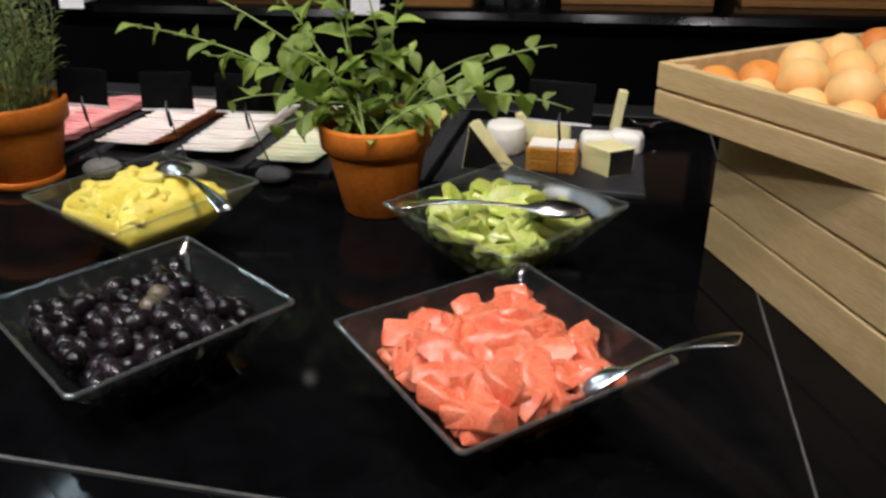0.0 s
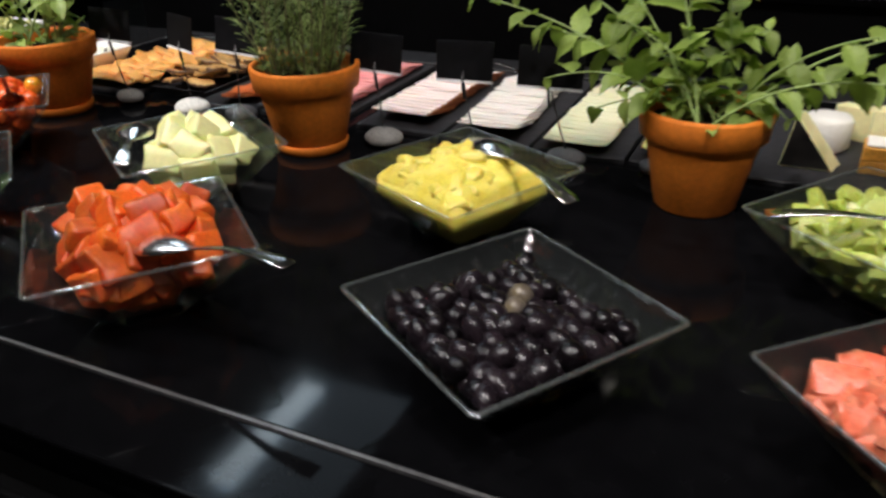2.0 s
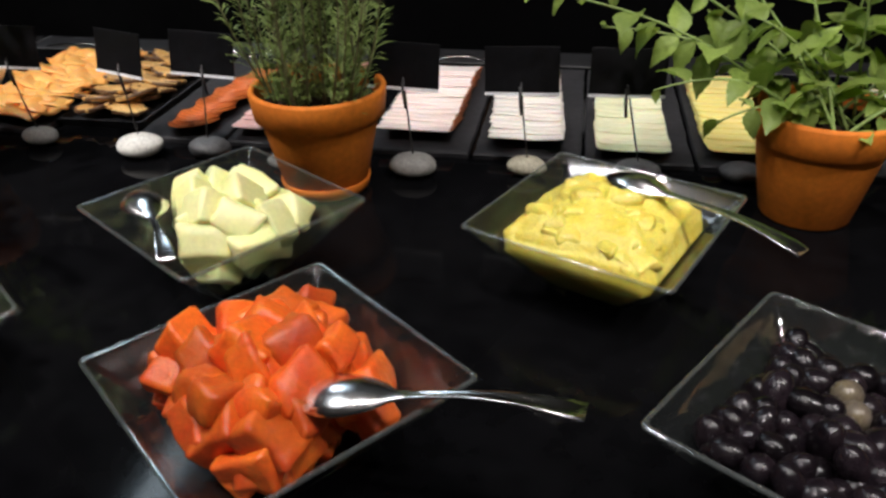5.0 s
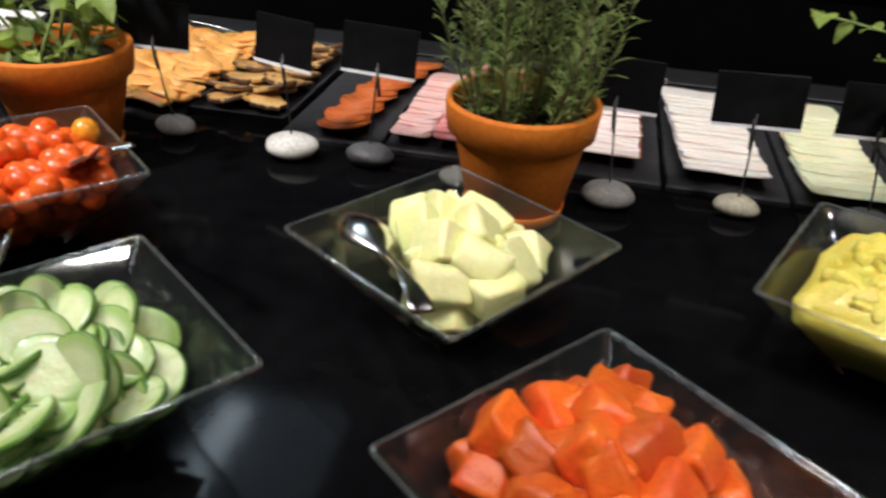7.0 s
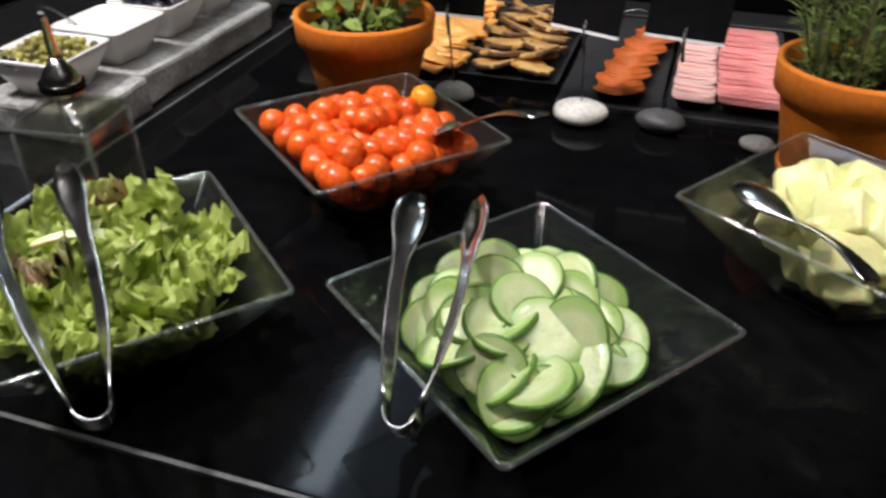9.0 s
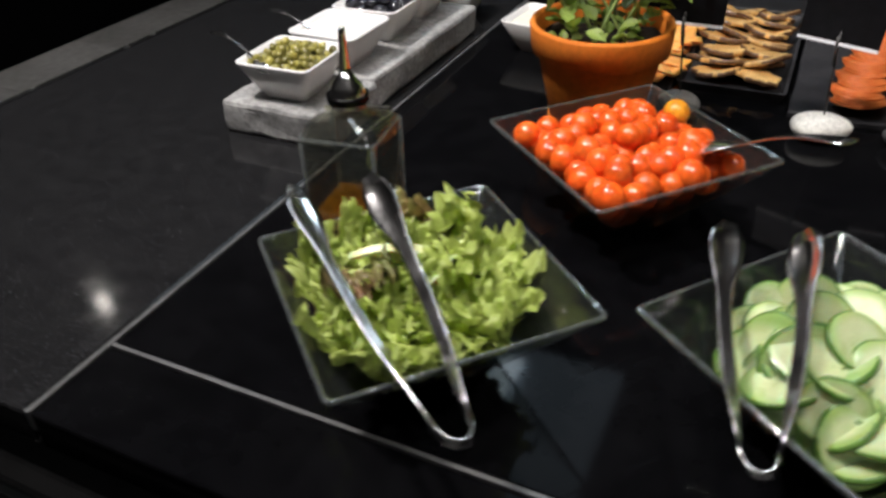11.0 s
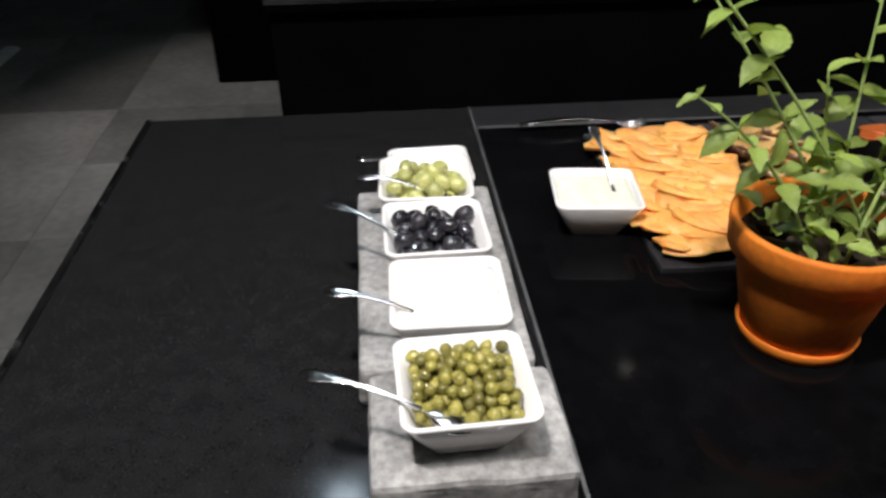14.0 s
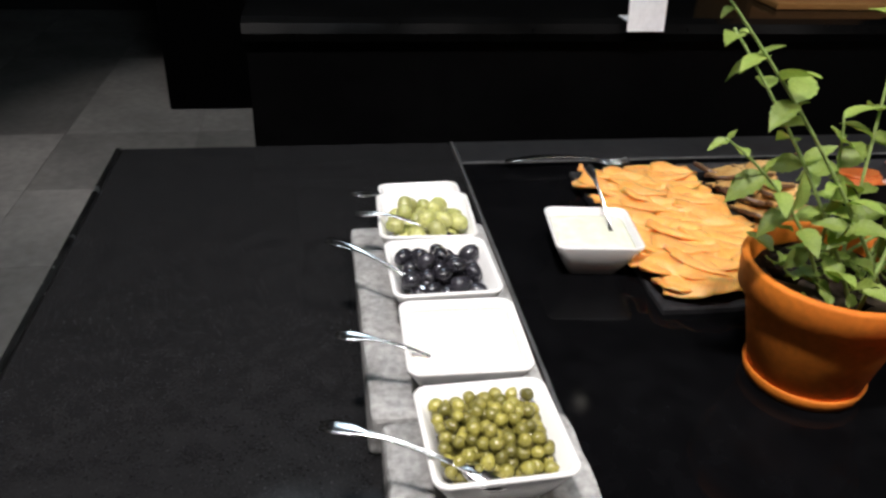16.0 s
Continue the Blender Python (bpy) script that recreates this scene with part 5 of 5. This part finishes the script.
# ---- stone trays and white dishes ----
def stone_tray(x0, x1, y0, y1, h, seed):
    bm = bmesh.new()
    add_box(bm, x0, x1, y0, y1, 0, h, 0.006, 2)
    bmesh.ops.subdivide_edges(bm, edges=[e for e in bm.edges if e.calc_length() > 0.03], cuts=5, use_grid_fill=True)
    rough_up(bm, 0.0028, 38, seed)
    for v in bm.verts:
        v.co.z = max(0.0, min(v.co.z, h))
    tagged(part("stone_block", bm, M["stone_block"], None, "", False, pose(0, 0, TOP)), "rough grey stone block under white dishes", "stone block", "stone blocks")


stone_tray(-0.176, -0.012, 0.386, 0.515, 0.045, 1)
stone_tray(-0.186, -0.020, 0.520, 0.866, 0.045, 2)
DISHES = {"capers": (-0.097, 0.446, 0.9455, 2), "cream": (-0.099, 0.566, 0.9455, -1), "black_olives": (-0.102, 0.683, 0.9455, 1), "green_olives": (-0.104, 0.796, 0.9455, -2), "gherkins": (-0.090, 0.920, TOP, 2), "dip": (0.113, 0.832, TOP, -6)}


def build_dishes():
    first = None
    prof = [(0.026, 0.0, 0.008), (0.031, 0.001, 0.009), (0.041, 0.022, 0.012), (0.0545, 0.056, 0.012), (0.0545, 0.0585, 0.012), (0.0525, 0.0595, 0.011), (0.0500, 0.058, 0.010), (0.039, 0.024, 0.011), (0.028, 0.007, 0.010), (0.010, 0.006, 0.004)]
    for k, (x, y, z, a) in DISHES.items():
        m = pose(x, y, z, 0, 0, a)
        if first is None:
            bm = bmesh.new()
            loft(bm, [squircle(h, r, zz * 0.88) for h, zz, r in prof])
            first = part("white_dish", bm, M["china"], None, "", True, m)
            ob = first
        else:
            ob = piece("white_dish", first.data, m)
        tagged(ob, "small square white porcelain dish of " + k.replace("_", " "), "dish", "white dishes")


build_dishes()
M["caper"] = surface("caper", (0.29, 0.255, 0.06), (0.17, 0.155, 0.03), 60, 0.3, vary=0.5, bump=0.2, bump_scale=200, coat=0.2)
M["black_olive"] = surface("black_olive", (0.012, 0.012, 0.016), (0.03, 0.028, 0.034), 40, 0.22, vary=0.3, coat=0.3)
M["green_olive"] = surface("green_olive", (0.47, 0.46, 0.18), (0.33, 0.35, 0.10), 30, 0.3, vary=0.2, coat=0.3)
M["cream"] = surface("white_cream", (0.86, 0.84, 0.78), (0.82, 0.80, 0.74), 12, 0.35, bump=0.2, bump_scale=60, sss=0.3, fine=0.03)
M["dip"] = surface("pale_dip", (0.84, 0.83, 0.72), (0.76, 0.78, 0.56), 45, 0.4, bump=0.4, bump_scale=110, fine=0.08)


def dish_fill(key, mat, z, amp, label, category):
    x, y, zb, a = DISHES[key]
    bm = bmesh.new()
    half = 0.031 + (z - 0.007) * 0.47
    loft(bm, [squircle(0.028, 0.01, 0.0075), squircle(half - 0.001, 0.011, z)] + [squircle(half * k, 0.011 * k, z + amp * (1 - k) * 1.5) for k in (0.8, 0.55, 0.3, 0.1)])
    for v in bm.verts:
        if v.co.z >= z - 0.001:
            v.co.z += amp * 0.5 * noise.noise(v.co * 60)
    tagged(part(category, bm, mat, None, "", True, pose(x, y, zb, 0, 0, a)), label, category.replace("_", " "))


def dish_heap(key, meshes, n, r, top, name, label, category, group, seed):
    """Round pieces settled in a white dish, layer by layer."""
    x, y, zb, a = DISHES[key]
    rng = random.Random(seed)
    base = pose(x, y, zb, 0, 0, a)
    placed = []
    z = 0.006 + r
    tries = 0
    while len(placed) < n and tries < 60000:
        tries += 1
        if tries % 260 == 0:
            z += r * 0.30
        half = 0.027 + (z - 0.006) * 0.43 - r * 0.95
        u, v = rng.uniform(-half, half), rng.uniform(-half, half)
        if z > top - 0.35 * top * (max(abs(u), abs(v)) / 0.05) ** 2:
            if z > top * 1.1:
                break
            continue
        if all((u - q[0]) ** 2 + (v - q[1]) ** 2 + (z - q[2]) ** 2 > (1.72 * r) ** 2 for q in placed):
            placed.append((u, v, z))
    for q in placed:
        s = rng.uniform(0.86, 1.1)
        tagged(piece(name, rng.choice(meshes), base @ pose(*q, rng.uniform(0, 360), rng.uniform(0, 360), rng.uniform(0, 360)) @ Matrix.Diagonal((s, s, s, 1))), label, category, group)


def caper_mesh(seed):
    bm = bmesh.new()
    bmesh.ops.create_icosphere(bm, subdivisions=2, radius=0.0056)
    for v in bm.verts:
        k = 1 + 0.35 * max(0, v.co.z / 0.0056) ** 4
        v.co.z *= k
        v.co.x *= 1 + 0.1 * math.sin(3 * math.atan2(v.co.y, v.co.x) + seed)
    return pieces_mesh("caper", bm, [M["caper"]])


def olive_mesh(mat, name, r, hole, seed):
    """An olive; a pitted one has a hole at its end."""
    bm = bmesh.new()
    prof = [(0.30, 0.80), (0.34, 1.08), (0.62, 1.02), (0.9, 0.55), (1.0, 0.0), (0.9, -0.6), (0.62, -1.0), (0.25, -1.2)] if hole else [(0.25, 1.22), (0.62, 1.02), (0.9, 0.55), (1.0, 0.0), (0.9, -0.6), (0.62, -1.0), (0.25, -1.2)]
    loft(bm, [circle(r * a, r * b, 14) for a, b in prof])
    rough_up(bm, 0.0006, 90, seed)
    return pieces_mesh(name, bm, [mat])


dish_heap("capers", [caper_mesh(i) for i in range(3)], 420, 0.0052, 0.063, "caper", "small olive-green caper in a white dish", "caper", "capers", 1)
dish_heap("black_olives", [olive_mesh(M["black_olive"], "black_olive", 0.0088, i == 1, i) for i in range(3)], 60, 0.0092, 0.060, "black_olive", "shiny black olive in a white dish", "olive", "black olives", 2)
dish_heap("green_olives", [olive_mesh(M["green_olive"], "green_olive", 0.0095, i != 1, i) for i in range(3)], 50, 0.0100, 0.060, "green_olive", "pitted green olive in a white dish", "olive", "green olives", 3)
dish_heap("gherkins", [olive_mesh(M["green_olive"], "green_olive", 0.0082, i != 1, 5 + i) for i in range(3)], 22, 0.0090, 0.039, "green_olive", "small green olive in a rear dish", "olive", "rear green olives", 4)
dish_fill("cream", M["cream"], 0.045, 0.003, "smooth white cream filling a white dish", "cream_sauce")
dish_fill("dip", M["dip"], 0.043, 0.004, "pale creamy dip with green flecks", "herb_dip")
spoon((-0.112, 0.404, 0.990), (-0.226, 0.450, 1.004), "small steel spoon resting in the capers", 0, 0.5)
spoon((-0.105, 0.535, 0.980), (-0.212, 0.562, 1.002), "small steel spoon resting in white cream", 0, 0.5)
spoon((-0.112, 0.645, 0.984), (-0.218, 0.722, 1.006), "small steel spoon resting in black olives", 0, 0.5)
spoon((-0.090, 0.762, 0.988), (-0.184, 0.786, 1.001), "small steel spoon resting in green olives", 0, 0.5)
spoon((-0.078, 0.875, 0.955), (-0.186, 0.848, 0.995), "small steel spoon leaning in a rear dish", 0, 0.62)
spoon((0.138, 0.822, 0.935), (0.122, 0.915, 1.000), "small steel spoon standing in pale dip", 0, 0.42)
fork((0.275, 1.126, TOP + 0.006), (0.068, 1.126, TOP + 0.008), "steel serving fork lying behind the salmon")


# ---- oil bottle ----
def oil_bottle(x, y, turn):
    b = thing("oil_bottle", pose(x, y, TOP, 0, 0, turn), "square glass oil bottle with a chrome pourer", "bottle")
    bm = bmesh.new()
    loft(bm, [squircle(h, r, z) for h, z, r in ((0.034, 0.0, 0.006), (0.038, 0.003, 0.007), (0.038, 0.125, 0.008), (0.034, 0.138, 0.012), (0.018, 0.144, 0.012), (0.015, 0.150, 0.0149), (0.015, 0.162, 0.0149), (0.0125, 0.162, 0.0124), (0.0125, 0.146, 0.0124), (0.031, 0.135, 0.011), (0.0355, 0.123, 0.007), (0.0355, 0.014, 0.006), (0.01, 0.013, 0.004))])
    g = part("glass_body", bm, M["bottle_glass"], b, "thick clear glass body", True)
    g.visible_shadow = False
    # added bands and rods that draw the bright highlights of the bottle's edges
    for z, half in ((0.127, 0.0385), (0.003, 0.0385)):
        bm = bmesh.new()
        loft(bm, [squircle(half - d, 0.008, z + h) for d, h in ((0.0, -0.0016), (-0.0006, 0.0), (0.0002, 0.0018), (0.0016, 0.0030))], False, False)
        part("glass_edge", bm, M["rim"], b, "strip added for a bright highlight on the glass edge", True).visible_shadow = False
    for ex, ey in ((1, 1), (1, -1), (-1, 1), (-1, -1)):
        bm = bmesh.new()
        tube(bm, [(ex * 0.0362, ey * 0.0362, 0.006), (ex * 0.0362, ey * 0.0362, 0.065), (ex * 0.0362, ey * 0.0362, 0.124)], 0.0021, 8)
        part("glass_edge", bm, M["rim"], b, "strip added for a bright highlight on the glass edge", True).visible_shadow = False
    bm = bmesh.new()
    loft(bm, [squircle(h, r, z) for h, z, r in ((0.0349, 0.0145, 0.006), (0.0349, 0.044, 0.006), (0.030, 0.0445, 0.006))])
    o = part("oil", bm, M["oil"], b, "golden olive oil", True)
    o.visible_shadow = False
    bm = bmesh.new()
    loft(bm, [circle(r, z, 24) for r, z in ((0.0155, 0.150), (0.0172, 0.152), (0.0172, 0.164), (0.0135, 0.172), (0.0085, 0.178), (0.0055, 0.184))])
    part("collar", bm, M["cutlery"], b, "polished chrome stopper", True)
    bm = bmesh.new()
    loft(bm, [circle(r, z, 24) for r, z in ((0.0175, 0.1550), (0.0198, 0.1555), (0.0200, 0.1590), (0.0198, 0.1625), (0.0175, 0.1630))], False, False)
    part("band", bm, M["gloss_black"], b, "black rubber band", True)
    bm = bmesh.new()
    tube(bm, bez((0, 0, 0.182), (0.0, 0.0, 0.205), (0.004, -0.008, 0.226), 7), [0.0055, 0.005, 0.0046, 0.0042, 0.004, 0.0036, 0.0034, 0.003], 10)
    part("spout", bm, M["cutlery"], b, "thin steel pouring spout", True)


M["bottle_glass"] = thin_glass("bottle_glass", (0.84, 0.84, 0.79), 0.008, base=0.11)
M["oil"] = thin_glass("olive_oil", (0.80, 0.44, 0.05), 0.08, (0.66, 0.29, 0.02))
oil_bottle(0.122, 0.232, 8)


# ---- wooden crates with apricots ----
def crate(x, y, z, ang, ln, dp, h, planks, label):
    """A slatted crate whose left corner stands at x, y; its long side runs along ang."""
    c = thing("wooden_crate", pose(x, y, z, 0, 0, ang), label, "crate", "wooden crates")
    t = 0.011
    gap = 0.0035
    ph = (h - gap * (planks - 1)) / planks
    for k in range(planks):
        z0 = k * (ph + gap)
        for name, b in (("plank", (0, ln, 0, t)), ("plank", (0, ln, dp - t, dp)), ("end_plank", (0.0, t, t + 0.001, dp - t - 0.001)), ("end_plank", (ln - t, ln, t + 0.001, dp - t - 0.001))):
            bm = box(*b, z0, z0 + ph, 0.0018, 2)
            bmesh.ops.subdivide_edges(bm, edges=[e for e in bm.edges if e.calc_length() > 0.15], cuts=3)
            rough_up(bm, 0.0012, 9, k + int(ang))
            part(name, bm, M["pale_wood"], c)
    for px in (t + 0.001, ln - t - 0.021):
        for py in (t + 0.001, dp - t - 0.021):
            part("corner_post", box(px, px + 0.02, py, py + 0.02, 0, h - 0.004, 0.001), M["pale_wood"], c)
    n = 5
    for k in range(n):
        y0 = t + 0.002 + (dp - 2 * t) * k / n
        part("bottom_slat", box(t + 0.022, ln - t - 0.022, y0, y0 + (dp - 2 * t) / n - 0.006, 0.004, 0.012), M["pale_wood"], c)
    return c


crate(1.896, 0.545, TOP, -66.6, 0.40, 0.50, 0.180, 3, "pale wooden slatted crate standing on the counter")
crate(1.813, 0.526, TOP + 0.1805, -50.4, 0.40, 0.50, 0.064, 2, "shallow pale wooden crate filled with apricots")
M["apricot"] = surface("apricot_skin", (0.80, 0.36, 0.07), (0.78, 0.22, 0.05), 9, 0.55, bump=0.15, bump_scale=250, vary=0.12, sss=0.25, fine=0.05)
M["apricot_gold"] = surface("golden_apricot_skin", (0.88, 0.62, 0.27), (0.83, 0.43, 0.13), 9, 0.55, bump=0.15, bump_scale=250, vary=0.10, sss=0.25, fine=0.05)


def apricot_mesh(mat, seed):
    bm = bmesh.new()
    bmesh.ops.create_uvsphere(bm, u_segments=28, v_segments=18, radius=0.0285)
    for v in bm.verts:
        a = math.atan2(v.co.y, v.co.x)
        r = math.hypot(v.co.x, v.co.y)
        k = 1 - 0.09 * math.exp(-(a / 0.22) ** 2)
        v.co.x, v.co.y = v.co.x * k, v.co.y * k
        v.co.z = v.co.z * 0.94 - (0.006 * math.exp(-(r / 0.008) ** 2) if v.co.z > 0 else 0)
    rough_up(bm, 0.0012, 30, seed)
    return pieces_mesh("apricot", bm, [mat])


aps = [apricot_mesh(M["apricot"], 1), apricot_mesh(M["apricot_gold"], 2), apricot_mesh(M["apricot_gold"], 3)]
top_crate = pose(1.813, 0.526, TOP + 0.1805, 0, 0, -50.4)
rng = random.Random(8)
for layer, (z, n_u, n_v) in enumerate(((0.036, 6, 7), (0.060, 5, 6))):
    for i in range(n_u):
        for j in range(n_v):
            u = 0.047 + 0.061 * i + layer * 0.031 + (j % 2) * 0.006 + rng.uniform(-.003, .003)
            v = 0.047 + 0.0665 * j + layer * 0.032 + rng.uniform(-.003, .003)
            if layer and (i + j < 1 or rng.random() < 0.12):
                continue
            tagged(piece("apricot", aps[rng.randrange(3)], top_crate @ pose(u, v, z + rng.uniform(-.003, .003), rng.uniform(0, 360), rng.uniform(0, 360), rng.uniform(0, 360))), "ripe orange apricot with a soft blush", "apricot", "apricots in the crate")

# ---- things on the service unit behind ----
SH = 1.064
for x in (0.378, 1.170):
    t = thing("price_tag", pose(x, 1.415, SH), "small white folded card on the shelf edge", "tag", "white tags")
    part("card_front", box(-0.036, 0.036, -0.030, -0.028, -0.018, 0.060, 0.0008), M["white_card"], t, "", False, pose(0, 0, 0, -8))
    part("card_base", box(-0.032, 0.032, -0.018, 0.03, 0.0, 0.002), M["white_card"], t)
for x0, x1, y0, h, lab in ((1.62, 1.97, 1.62, 0.20, "brown wooden bread box on the rear shelf"), (2.03, 2.40, 1.62, 0.20, "brown wooden bread box beside the other"), (0.70, 1.02, 1.60, 0.22, "brown wooden box at the shelf end")):
    c = thing("bread_box", pose((x0 + x1) / 2, y0, SH), lab, "box", "bread boxes")
    w = (x1 - x0) / 2
    part("front_board", box(-w, w, 0, 0.012, 0, h, 0.002), M["brown_wood"], c)
    part("base_board", box(-w, w, -0.10, -0.001, 0, 0.014, 0.002), M["brown_wood"], c)
    part("side_board", box(-w, -w + 0.012, 0.013, 0.25, 0, h, 0.002), M["brown_wood"], c)
    part("side_board", box(w - 0.012, w, 0.013, 0.25, 0, h, 0.002), M["brown_wood"], c)
bm = bmesh.new()
loft(bm, [[(x * 0.09, y * 0.05, z) for x, y, _ in squircle(s, 0.2, 0)] for s, z in ((0.95, 0), (1.0, 0.018), (0.95, 0.018), (0.9, 0.006))])
tagged(part("serving_tray", bm, M["brown_wood"], None, "", False, pose(1.33, 1.50, SH)), "small dark wooden tray on the rear shelf", "tray")
for x, tint in ((1.465, "glass"), (1.520, "cutlery"), (1.565, "cutlery")):
    bm = bmesh.new()
    loft(bm, [circle(r, z, 24) for r, z in ((0.020, 0), (0.023, 0.002), (0.026, 0.10), (0.024, 0.10), (0.021, 0.006), (0.01, 0.005))])
    tagged(part("tumbler", bm, M[tint], None, "", True, pose(x, 1.475, SH)), "tall clear glass tumbler on the shelf" if tint == "glass" else "shiny steel tumbler on the shelf", "tumbler", "tumblers on the shelf")
